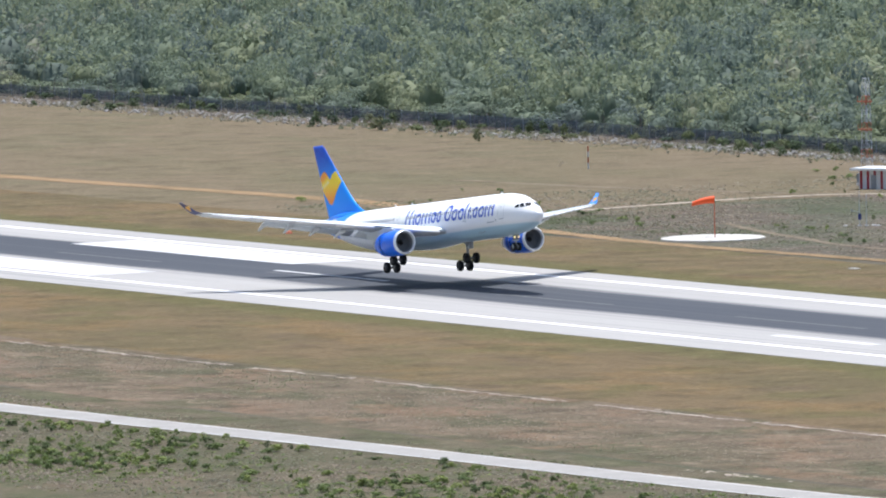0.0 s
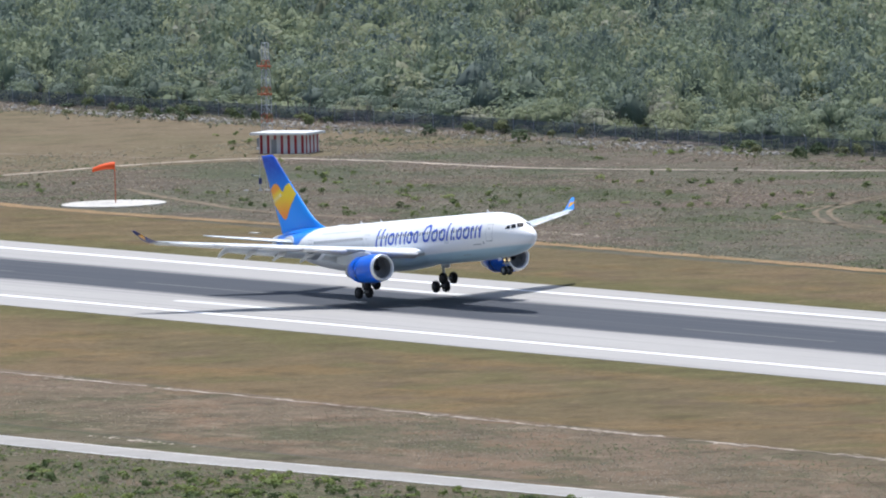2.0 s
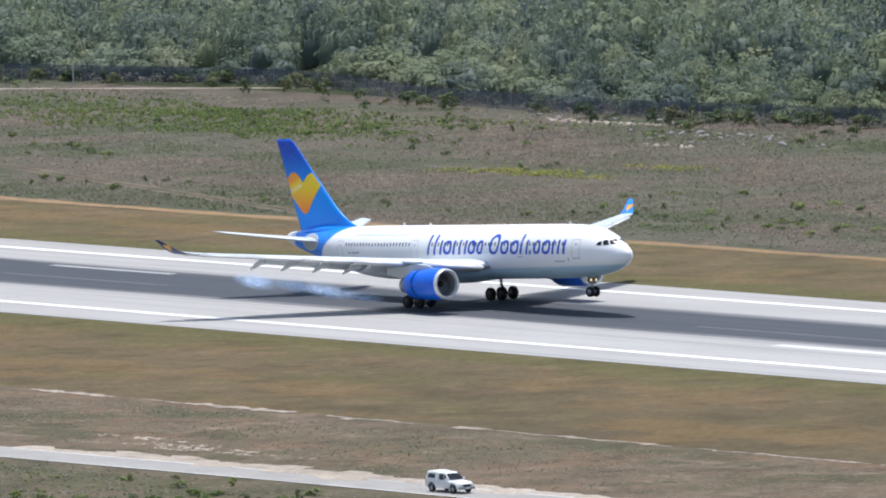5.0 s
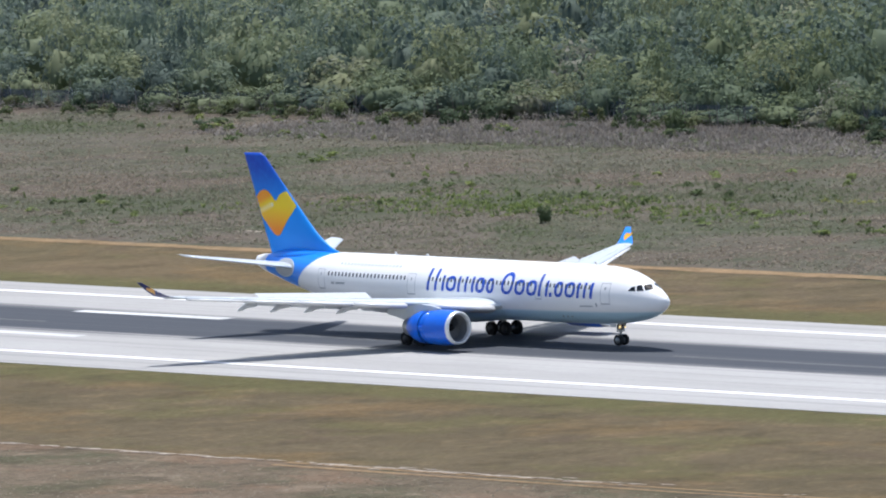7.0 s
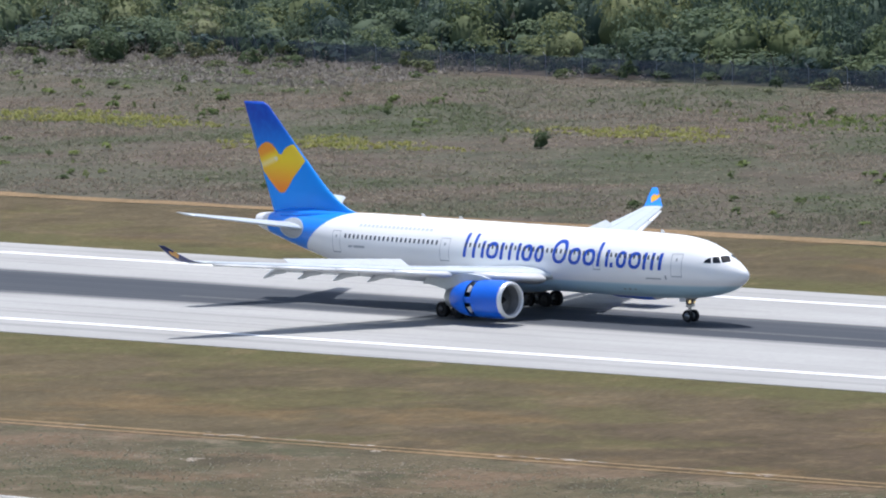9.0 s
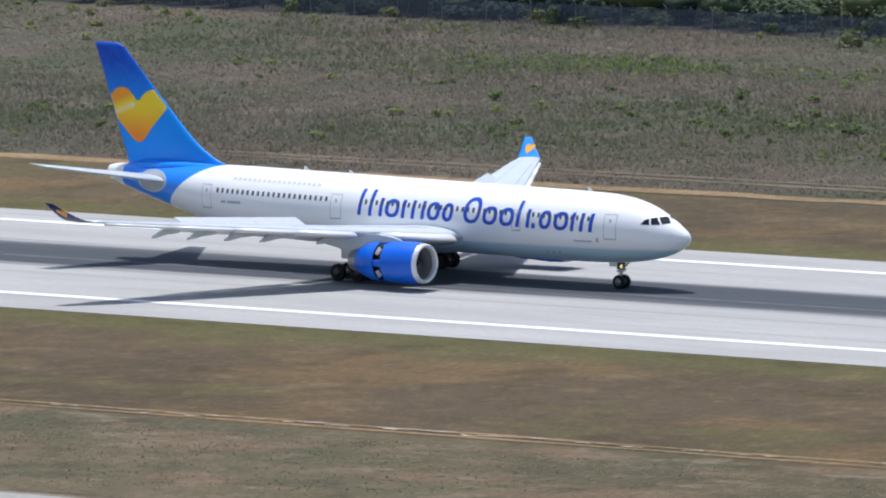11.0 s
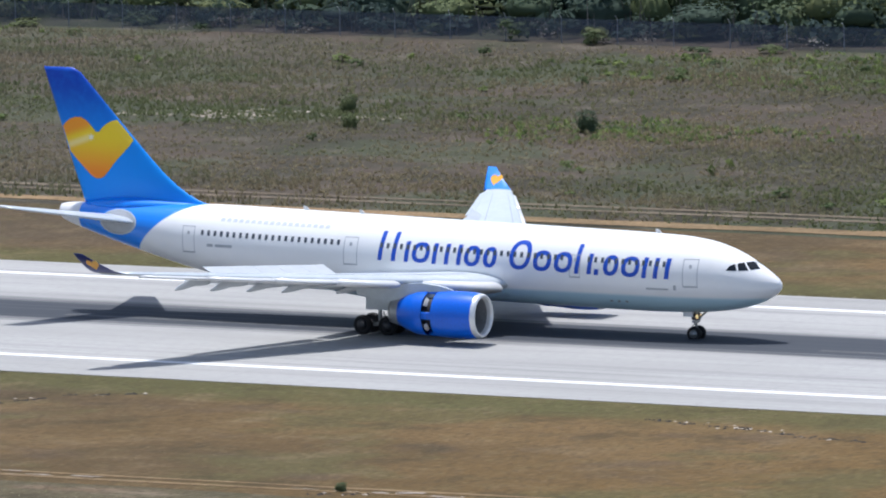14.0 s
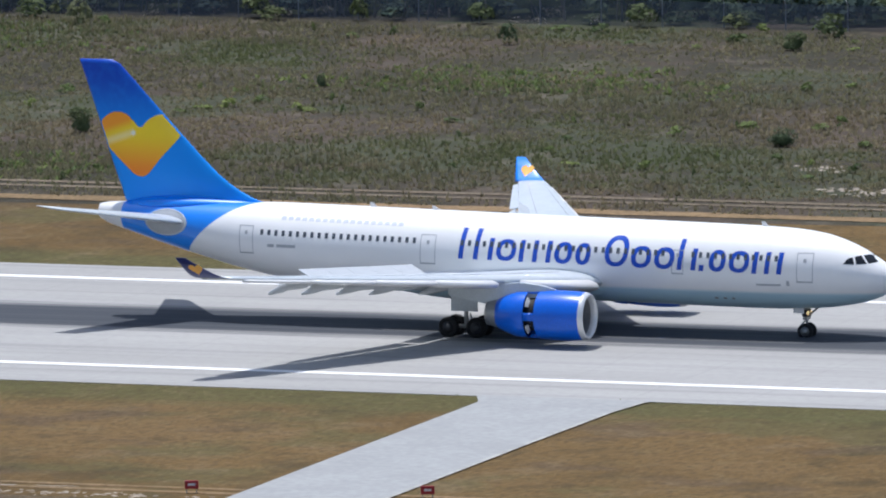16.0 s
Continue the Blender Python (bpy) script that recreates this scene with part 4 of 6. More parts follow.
def gear():
    tyre = wheel_mesh(0.70, 0.46, "wheel")
    for side in (-1, 1):
        y = side * 5.34
        bm = rod(bmesh.new(), (0, y - side * 0.25, 4.0), (0, y, 2.2), 0.24, 0.22, 12)
        rod(bm, (0.1, y - side * 1.9, 3.2), (0.0, y, 2.35), 0.10, 0.10)
        rod(bm, (1.4, y - side * 0.2, 3.4), (0.05, y, 2.0), 0.09, 0.09)
        part("main_gear_strut", bm, LIGHT, airliner, "pale grey main gear strut")
        bm = box(bmesh.new(), (-0.95, y + side * 0.34 - 0.03, 1.75), (0.95, y + side * 0.34 + 0.03, 3.75))
        part("gear_door", bm, LIGHT, airliner, "pale gear leg door")
        bm = rod(bmesh.new(), (0, 0, 0.0), (0, 0, 1.9), 0.15, 0.15, 12)
        rod(bm, (0.25, 0, 0.9), (0.45, 0, 0.35), 0.06)
        leg = part("oleo_piston", bm, STEEL, airliner, "bright steel oleo piston")
        leg.location = (0, y, 0.7)
        LEGS.append((leg, y))
        bm = rod(bmesh.new(), (-1.1, 0, 0), (1.1, 0, 0), 0.14, 0.14, 10)
        for x in (-0.99, 0.99):
            rod(bm, (x, -0.7, 0), (x, 0.7, 0), 0.09)
        bo = part("bogie", bm, STEEL, airliner, "steel bogie beam with four wheels")
        bo.location = (0, y, 0.7)
        BOGIES.append((bo, y))
        for x in (-0.99, 0.99):
            for yy in (-0.70, 0.70):
                o = new("wheel", tyre)
                o.parent = bo
                o.location = (x, yy, 0)
                tagged(o, "black tyre on a hub toned dark as shade")
    small = wheel_mesh(0.53, 0.36, "nose_wheel", STEEL)
    x = NOSE - 6.67
    bm = rod(bmesh.new(), (x - 0.1, 0, 3.0), (x, 0, 1.25), 0.15, 0.14, 12)
    rod(bm, (x, 0, 1.3), (x, 0, 0.53), 0.09, 0.09)
    rod(bm, (x, -0.5, 0.53), (x, 0.5, 0.53), 0.07)
    rod(bm, (x + 1.5, 0, 2.7), (x + 0.05, 0, 1.5), 0.07)
    rod(bm, (x - 0.05, -0.25, 1.75), (x - 0.05, 0.25, 1.75), 0.12)
    rod(bm, (x - 0.12, 0, 1.2), (x - 0.42, 0, 0.9), 0.05)
    rod(bm, (x - 0.42, 0, 0.9), (x - 0.1, 0, 0.6), 0.05)
    rod(bm, (x - 0.9, 0, 2.6), (x, 0, 1.6), 0.06)
    box(bm, (x - 0.16, -0.42, 1.3), (x + 0.12, 0.42, 1.46))
    part("nose_gear_strut", bm, STEEL, airliner, "steel nose gear strut")
    part("steering_unit", box(bmesh.new(), (x - 0.24, -0.3, 1.5), (x + 0.2, 0.3, 1.95)), HUB, airliner, "dark steering unit on the nose gear")
    for yy in (-0.36, 0.36):
        o = new("nose_wheel", small)
        o.parent = airliner
        o.location = (x, yy, 0.53)
        bm = loft(bmesh.new(), [[Vector((x + 0.18 + d, yy * 0.8 + r * math.cos(t), 1.75 + r * math.sin(t))) for t in (2 * math.pi * k / 12 for k in range(12))] for d, r in ((-0.1, 0.06), (0.0, 0.15), (0.03, 0.15))])
        part("landing_light", bm, LAMP, airliner, "glowing amber landing light")
        bm = box(bmesh.new(), (x - 0.75, yy * 1.6 - 0.02, 1.75), (x + 0.0, yy * 1.6 + 0.02, 2.75))
        part("nose_gear_door", bm, WHITE, airliner)


def tail():
    rings = []
    outline = [(7.0, 45.2, 55.35), (7.7, 45.3, 55.6), (7.95, 45.7, 55.7), (8.2, 46.4, 55.78), (8.6, 47.2, 55.9), (9.1, 48.0, 56.1), (9.8, 48.9, 56.35), (10.8, 49.95, 56.7), (12.5, 51.6, 57.25), (15.0, 54.0, 58.1), (17.0, 55.9, 58.8), (17.32, 56.5, 58.92)]
    for z, a, b in outline:
        rings.append(foil(a, b - a, 0.085 if z > 9 else 0.05, 0, z, 0, 1, True))
    fin = part("tail_fin", loft(bmesh.new(), rings), FIN, airliner, "royal blue tail fin fading darker to its tip", True)

    rings = []
    for i in range(17):
        u = i / 16
        s = 45.6 + 9.9 * u
        zc, r = body_at(s)
        k = max(math.sin(math.pi * u ** 1.5), 0.0) ** 0.7
        top = zc + r
        rings.append([P(s, (0.25 + 0.75 * k) * math.cos(t), top - 0.28 + (0.26 + 0.36 * k) * math.sin(t)) for t in (math.pi * j / 10 for j in range(11))])
    part("fin_root_fairing", loft(bmesh.new(), rings), BLUE, airliner, "blue rounded fairing at the fin's root", True)

    def fin_at(s, z, off):
        for (z0, a0, b0), (z1, a1, b1) in zip(outline, outline[1:]):
            if z0 <= z <= z1:
                t = (z - z0) / (z1 - z0)
                a, b = a0 + (a1 - a0) * t, b0 + (b1 - b0) * t
                u = max(0.0, min(1.0, (s - a) / (b - a)))
                return thick(u, 0.085) * (b - a) + 0.01 + off
        return 0.1
    # heart: two round lobes over a blunt point, cut by the trailing edge
    curve = spaced([(54.55, 12.75), (55.0, 13.25), (55.6, 13.72), (56.3, 13.80), (57.0, 13.45), (57.42, 12.95), (57.22, 12.2), (57.0, 11.6), (56.6, 11.1), (55.6, 10.15), (54.9, 9.55), (54.4, 9.40), (53.9, 9.62), (52.9, 10.75), (51.75, 11.95), (51.48, 12.5), (51.75, 13.2), (52.35, 13.66), (53.2, 13.62), (53.9, 13.22), (54.3, 12.75)], 0.12)
    glow = [(55.0, 12.45), (55.12, 12.65), (55.0, 12.85), (54.85, 12.65)]
    for side in (-1, 1):
        bm = bmesh.new()
        z = 9.4
        step = 0.2
        # sliced into level bands so that it follows the fin's curve
        def cuts(zz):
            xs = []
            pts = curve + [curve[0]]
            for (sa, za), (sb, zb) in zip(pts, pts[1:]):
                if (za - zz) * (zb - zz) < 0:
                    xs.append(sa + (sb - sa) * (zz - za) / (zb - za))
            le = next(a0 + (a1 - a0) * (zz - z0) / (z1 - z0) for (z0, a0, b0), (z1, a1, b1) in zip(outline, outline[1:]) if z0 <= zz <= z1)
            te = next(b0 + (b1 - b0) * (zz - z0) / (z1 - z0) for (z0, a0, b0), (z1, a1, b1) in zip(outline, outline[1:]) if z0 <= zz <= z1)
            return sorted(min(max(v, le + 0.12), te - 0.08) for v in xs)
        zs = [9.42 + 4.36 * k / 44 for k in range(45)]
        for za, zb in zip(zs, zs[1:]):
            ca, cb = cuts(za + 1e-4), cuts(zb - 1e-4)
            if len(ca) != len(cb):
                zm = cuts((za + zb) / 2)
                ca = ca if len(ca) == len(zm) else zm
                cb = cb if len(cb) == len(zm) else zm
            for i in range(0, min(len(ca), len(cb)) - 1, 2):
                n = 8
                row = lambda c, zz: [bm.verts.new(P(c[i] + (c[i + 1] - c[i]) * k / n, side * fin_at(c[i] + (c[i + 1] - c[i]) * k / n, zz, 0.02), zz)) for k in range(n + 1)]
                a, b = row(ca, za), row(cb, zb)
                for k in range(n):
                    bm.faces.new((a[k], a[k + 1], b[k + 1], b[k]))
        bmesh.ops.remove_doubles(bm, verts=bm.verts, dist=0.012)
        part("fin_heart", bm, HEART, fin, "golden heart fading to orange below")
        bm = bmesh.new()
        vs = [bm.verts.new(P(54.95 + (0.30 if k % 2 else 0.11) * math.cos(k * math.pi / 6), side * (fin_at(54.95, 12.4, 0.045)), 12.38 + (0.30 if k % 2 else 0.11) * math.sin(k * math.pi / 6))) for k in range(12)]
        bm.faces.new(vs)
        part("fin_sparkle", bm, PALE_STAR, fin, "pale sparkle in the heart's notch")
        root = P(50.4, side * 1.0, 6.75)
        rings = [foil(50.3 + (e - 1.0) * 0.69, 4.7 * (1 - (e - 1.0) / 8.7) + 1.75 * (e - 1.0) / 8.7, 0.145 - 0.005 * e, side * e, 6.62 + (e - 1.0) * 0.185, 0, 1) for e in (0.9, 2.5, 5.0, 7.5, 9.3, 9.7)]
        for ring in rings:
            mid = sum(NOSE - p.x for p in ring) / len(ring)
            for p in ring:
                p.z += (NOSE - p.x - mid) * 0.13
        part("tailplane", loft(bmesh.new(), rings), LIGHT, airliner, "pale grey tailplane", True)
        bm = bmesh.new()
        loft(bm, [[on_body(52.1 + 1.5 * q * math.cos(t), 6.50 + 0.82 * q * math.sin(t), side, 0.03) for t in (2 * math.pi * k / 24 for k in range(24))] for q in (1.0, 0.75, 0.5, 0.25, 0.02)], False)
        plate = part("tailplane_seal_plate", bm, SEAM, airliner, "grey metal plate round the tailplane root")
        bm = bmesh.new()
        loft(bm, [[on_body(52.1 + 1.52 * q * math.cos(t), 6.50 + 0.84 * q * math.sin(t), side, off) for t in (2 * math.pi * k / 28 for k in range(28))] for q, off in ((1.06, 0.015), (1.04, 0.06), (0.97, 0.06), (0.95, 0.03))], False)
        part("seal_rim", bm, LIGHT, plate, "pale raised rim")


PALE_STAR = paint("pale_gold_paint", (0.95, 0.90, 0.70), 0.3, 0, 0.03)
fuselage()
for side in (-1, 1):
    wing(side)
    engine(side)
gear()
tail()


# ---- the hut, mast, windsock and posts beyond the runway ----
def hut():
    h = tagged(new("hut"), "small red and white striped hut under a flat white roof", "hut")
    w, d, z = 7.4, 4.6, 2.75
    bm = box(bmesh.new(), (-w / 2, -d / 2, 0), (w / 2, d / 2, z))
    part("wall", bm, PALE_WALL, h, "white rendered walls")
    for k in range(7):
        x = -w / 2 + 0.35 + k * 1.11
        for y, sy in ((-d / 2, -1), (d / 2, 1)):
            part("red_stripe", box(bmesh.new(), (x - 0.2, y - 0.03, 0.05), (x + 0.2, y + 0.03, z - 0.02)), RED, h)
    for k in range(4):
        y = -d / 2 + 0.5 + k * 1.18
        for x in (-w / 2, w / 2):
            part("red_stripe", box(bmesh.new(), (x - 0.03, y - 0.2, 0.05), (x + 0.03, y + 0.2, z - 0.02)), RED, h)
    bm = box(bmesh.new(), (-w / 2 - 1.1, -d / 2 - 0.8, z), (w / 2 + 0.7, d / 2 + 0.8, z + 0.34))
    bmesh.ops.bevel(bm, geom=bm.edges[:], offset=0.06, segments=1)
    part("roof", bm, WHITE, h, "flat white slab roof")
    part("door", box(bmesh.new(), (-w / 2 + 0.05 + 1.9, -d / 2 - 0.05, 0.0), (-w / 2 + 2.8, -d / 2 + 0.02, 2.1)), MID, h, "dark door")
    h.matrix_world = pose(-1399.2, 152.6, 0, 0, 0, 32)
    return h


def lattice_mast():
    m = tagged(new("lattice_mast"), "slender lattice mast painted in red and white bands", "mast")
    top, n = 15.6, 12
    half = lambda z: 0.62 - 0.016 * z
    for k in range(n):
        z0, z1 = top * k / n, top * (k + 1) / n
        bm = bmesh.new()
        a = [Vector((sx * half(z0), sy * half(z0), z0)) for sx, sy in ((-1, -1), (1, -1), (1, 1), (-1, 1))]
        b = [Vector((sx * half(z1), sy * half(z1), z1)) for sx, sy in ((-1, -1), (1, -1), (1, 1), (-1, 1))]
        for i in range(4):
            rod(bm, a[i], b[i], 0.045, 0.045, 5)
            rod(bm, a[i], b[(i + 1) % 4], 0.03, 0.03, 4)
            rod(bm, b[i], b[(i + 1) % 4], 0.03, 0.03, 4)
        part("lattice_section", bm, RED_ORANGE if k in (3, 6, 9) else PALE_STEEL, m)
    for z in (8.1, 12.2):
        bm = box(bmesh.new(), (-1.2, -0.55, z - 0.1), (0.7, 0.55, z + 0.1))
        for x in (-1.15, 0.65):
            rod(bm, (x, -0.5, z), (x, -0.5, z + 0.8), 0.05, 0.05, 5)
        part("platform", bm, RED_ORANGE, m, "orange work platform")
    part("base_block", box(bmesh.new(), (-1.3, -1.0, 0), (1.3, 1.0, 0.35)), PALE_WALL, m, "pale concrete base")
    part("cabinet", box(bmesh.new(), (-1.6, -0.5, 0.35), (-0.9, 0.3, 1.7)), MID, m, "dark equipment cabinet")
    m.matrix_world = pose(-1409.5, 155.2, 0, 0, 0, 20)


def instrument():
    o = tagged(new("weather_instrument"), "thin weather instrument poles with a small dark box", "instrument")
    for x, h in ((-0.45, 4.8), (0.5, 4.4)):
        part("pole", rod(bmesh.new(), (x, 0, 0), (x, 0, h), 0.05, 0.035, 6), PALE_STEEL, o)
        part("footing", box(bmesh.new(), (x - 0.3, -0.3, 0), (x + 0.3, 0.3, 0.12)), PALE_WALL, o, "pale concrete footing")
    bm = box(bmesh.new(), (-0.62, -0.22, 0.9), (-0.2, 0.22, 1.7))
    bmesh.ops.bevel(bm, geom=bm.edges[:], offset=0.04, segments=1)
    part("box", bm, NAVY, o, "small dark blue box")
    part("arm", rod(bmesh.new(), (-0.45, 0, 2.0), (-1.5, 0, 2.1), 0.04, 0.03, 6), PALE_STEEL, o)
    part("cup", rod(bmesh.new(), (-1.5, 0, 2.0), (-1.5, 0, 2.3), 0.10, 0.14, 8), MID, o)
    for x, y in ((1.5, 0.6), (2.1, -0.4), (-2.4, 0.5)):
        part("footing", box(bmesh.new(), (x - 0.35, y - 0.3, 0), (x + 0.35, y + 0.3, 0.14)), PALE_WALL, o, "pale concrete footing")
    o.matrix_world = pose(-1325.1, 103.0, 0, 0, 0, 60)


def windsock():
    o = tagged(new("windsock"), "orange windsock streaming on a red pole", "windsock")
    bm = rod(bmesh.new(), (0, 0, 0), (0, 0, 5.15), 0.09, 0.07, 10)
    part("pole", bm, RED_ORANGE, o, "thin red pole")
    rings = []
    for i in range(9):
        u = i / 8
        r = 0.52 * (1 - 0.5 * u)
        c = Vector((-3.0 * u, 0.0, 5.05 - 0.55 * u * u))
        rings.append([c + Vector((0.06 * math.sin(3 * t), r * math.cos(t), r * math.sin(t))) for t in (2 * math.pi * k / 16 for k in range(16))])
    part("sock", loft(bmesh.new(), rings, False), ORANGE, o, "bright orange fabric cone", True)
    o.matrix_world = pose(-1316.8, 74.5, 0.2, 0, 0, 59)
    bm = bmesh.new()
    n = 48
    loft(bm, [[Vector((r * math.cos(t), r * math.sin(t), z)) for t in (2 * math.pi * k / n for k in range(n))] for r, z in ((7.1, 0.0), (7.1, 0.14), (6.9, 0.2))])
    tagged(link("windsock_pad", bm, PALE_PAD), "round pale concrete pad under the windsock", "pad").location = (-1316.5, 74.0, 0)


RED_ORANGE = paint("faded_orange_paint", (0.50, 0.13, 0.06), 0.6, 0, 0.15)
PALE_STEEL = paint("galvanised_steel", (0.55, 0.58, 0.62), 0.5, 0.3, 0.1)
PALE_PAD = paint("weathered_pad", (0.56, 0.54, 0.50), 0.9, 0, 0.15)
hut()
lattice_mast()
instrument()
windsock()
for x, y, h, lab in ((-1481.5, 149.7, 3.4, "thin red and white marker post"), (-1268.6, 197.0, 3.0, "thin grey marker post")):
    o = tagged(new("marker_post"), lab, "post")
    for k in range(4):
        part("band", rod(bmesh.new(), (0, 0, h * k / 4), (0, 0, h * (k + 1) / 4), 0.11, 0.11, 8), (RED_ORANGE if k % 2 else PALE_WALL) if h > 3.2 else PALE_STEEL, o)
    o.location = (x, y, 0)


def shelter():
    o = tagged(new("shelter"), "small pale open shelter beside the gravel road", "shelter")
    for x in (-1.3, 1.3):
        for y in (-0.8, 0.8):
            part("post", rod(bmesh.new(), (x, y, 0), (x, y, 1.5), 0.07, 0.07, 6), PALE_STEEL, o)
    bm = box(bmesh.new(), (-1.6, -1.1, 1.5), (1.6, 1.1, 1.62))
    bmesh.ops.bevel(bm, geom=bm.edges[:], offset=0.03, segments=1)
    part("roof", bm, PALE_STEEL, o, "flat pale metal roof")
    part("bench", box(bmesh.new(), (-1.0, -0.2, 0.0), (1.0, 0.5, 0.55)), PALE_WALL, o, "pale block under the roof")
    o.matrix_world = pose(-1256.0, 216.5, 0, 0, 0, 30)


shelter()


def sign(x, y):
    o = tagged(new("runway_sign"), "small red guidance sign on two short legs", "sign")
    bm = box(bmesh.new(), (-0.12, -0.55, 0.35), (0.12, 0.55, 1.0))
    bmesh.ops.bevel(bm, geom=bm.edges[:], offset=0.03, segments=1)
    part("panel", bm, RED, o, "red sign panel")
    part("legend_bar", box(bmesh.new(), (-0.135, -0.3, 0.6), (-0.125, 0.3, 0.78)), PALE_WALL, o, "white bar of lettering")
    part("legend_bar", box(bmesh.new(), (0.125, -0.3, 0.6), (0.135, 0.3, 0.78)), PALE_WALL, o, "white bar of lettering")
    for yy in (-0.4, 0.4):
        part("leg", rod(bmesh.new(), (0, yy, 0), (0, yy, 0.4), 0.04, 0.04, 6), MID, o)
    o.matrix_world = pose(x, y, 0.05, 0, 0, -65) @ Matrix.Scale(0.75, 4)


sign(-261.6, -80.7)
sign(-246.9, -79.3)
for x, y in ((-1246.9, 54.0), (-1241.3, 58.1)):
    bm = box(bmesh.new(), (-0.9, -0.45, 0), (0.9, 0.45, 0.10))
    bmesh.ops.bevel(bm, geom=bm.edges[:], offset=0.03, segments=1)
    tagged(link("marker_slab", bm, PALE_PAD), "small pale concrete slab lying in the grass", "slab").location = (x, y, 0.02)
for x, y in ((-1372.2, 39.0), (-1373.6, 48.9)):
    bm = loft(bmesh.new(), [[Vector((r * math.cos(t), r * math.sin(t), z)) for t in (2 * math.pi * k / 10 for k in range(10))] for r, z in ((0.5, 0.0), (0.34, 0.3), (0.1, 0.42))])
    tagged(link("marker_cone", bm, RED_ORANGE), "low faded orange marker in the mown grass", "marker").location = (x, y, 0.02)
for x, y in ((-637.0, 29.5), (-631.0, 29.5)):
    o = tagged(new("edge_light"), "small dark runway edge light in the grass", "light")
    part("stem", rod(bmesh.new(), (0, 0, 0), (0, 0, 0.35), 0.16, 0.12, 8), MID, o)
    part("lens", rod(bmesh.new(), (0, 0, 0.35), (0, 0, 0.6), 0.18, 0.12, 8), BLACK, o, "dark lens")
    o.location = (x, y, 0)


# ---- the pick-up ----
def pickup():
    v = tagged(new("pickup_truck"), "white pick-up with a canopy driving on the service road", "truck")

    def hull(rows, belt=0.55):
        """A closed shell through cross sections: place along the car, half width below and above, floor and roof height."""
        rings = []
        for x, w0, w1, za, zb in rows:
            r = 0.09
            rings.append([Vector(p) for p in ((x, -w0, za), (x, -w0, za + (zb - za) * belt), (x, -w1, zb - r), (x, -w1 + r, zb), (x, w1 - r, zb), (x, w1, zb - r), (x, w0, za + (zb - za) * belt), (x, w0, za))])
        return loft(bmesh.new(), rings)
    part("body", hull([(-2.35, 0.80, 0.80, 0.55, 1.00), (-2.28, 0.86, 0.86, 0.42, 1.05), (0.55, 0.87, 0.86, 0.40, 1.06), (0.95, 0.87, 0.84, 0.42, 1.05), (2.0, 0.85, 0.78, 0.42, 0.98), (2.28, 0.80, 0.70, 0.45, 0.88), (2.34, 0.74, 0.62, 0.50, 0.80)]), WHITE, v, "white body with a sloping bonnet")
    part("cab", hull([(-0.72, 0.84, 0.72, 1.0, 1.62), (-0.55, 0.84, 0.70, 1.0, 1.74), (0.15, 0.84, 0.69, 1.0, 1.73), (0.35, 0.84, 0.70, 1.0, 1.62), (0.95, 0.82, 0.76, 1.0, 1.10)], 0.08), WHITE, v, "white cab")
    part("canopy", hull([(-2.32, 0.80, 0.66, 1.02, 1.60), (-2.18, 0.84, 0.70, 1.02, 1.76), (-1.5, 0.85, 0.72, 1.02, 1.80), (-0.9, 0.85, 0.72, 1.02, 1.78), (-0.77, 0.84, 0.70, 1.02, 1.70)], 0.08), WHITE, v, "white rounded canopy over the bed")

    def pane(name, quad, label):
        quad = [Vector(p) for p in quad]
        n = (quad[1] - quad[0]).cross(quad[2] - quad[0]).normalized()
        if n.y * quad[0].y < 0 or (abs(n.y) < 0.3 and n.x * quad[0].x < 0):
            n = -n
        part(name, loft(bmesh.new(), [[p + n * 0.012 for p in quad], [p - n * 0.03 for p in quad]]), GLASS, v, label)
    for sg in (-1, 1):
        y = lambda z: sg * (0.852 - 0.215 * (z - 1.05))
        for row in (((-0.50, 1.12), (0.12, 1.12), (0.05, 1.58), (-0.48, 1.58)), ((0.20, 1.12), (0.70, 1.12), (0.34, 1.50), (0.18, 1.56)), ((-2.05, 1.20), (-1.0, 1.20), (-1.05, 1.56), (-1.98, 1.56))):
            pane("side_window", [(x, y(z), z) for x, z in row], "dark side glass")
        part("headlight", box(bmesh.new(), (2.18, sg * 0.60 - 0.16, 0.66), (2.32, sg * 0.60 + 0.14, 0.82)), CHROME, v, "clear headlight")
        part("tail_light", box(bmesh.new(), (-2.37, sg * 0.74 - 0.07, 0.70), (-2.30, sg * 0.74 + 0.07, 1.02)), RED, v, "red tail light")
        part("mirror", box(bmesh.new(), (0.62, sg * 0.98 - 0.1, 1.10), (0.74, sg * 0.98 + 0.1, 1.28)), WHITE, v)
        part("door", box(bmesh.new(), (-0.55, sg * 0.872 - 0.010, 0.50), (0.68, sg * 0.872 + 0.010, 1.02)), WHITE, v, "white front door")
        for x in (-1.45, 1.48):
            arch = [[Vector((x + r * math.cos(t), sg * w, 0.38 + r * math.sin(t))) for t in (math.pi * k / 10 for k in range(11))] for r, w in ((0.48, 0.865), (0.48, 0.885), (0.40, 0.885), (0.40, 0.865))]
            part("wheel_arch", loft(bmesh.new(), arch, False, False), BLACK, v, "dark wheel arch")
    pane("windscreen", ((0.93, -0.70, 1.13), (0.93, 0.70, 1.13), (0.40, 0.62, 1.62), (0.40, -0.62, 1.62)), "dark windscreen")
    part("grille", box(bmesh.new(), (2.30, -0.40, 0.60), (2.36, 0.40, 0.78)), BLACK, v, "black grille")
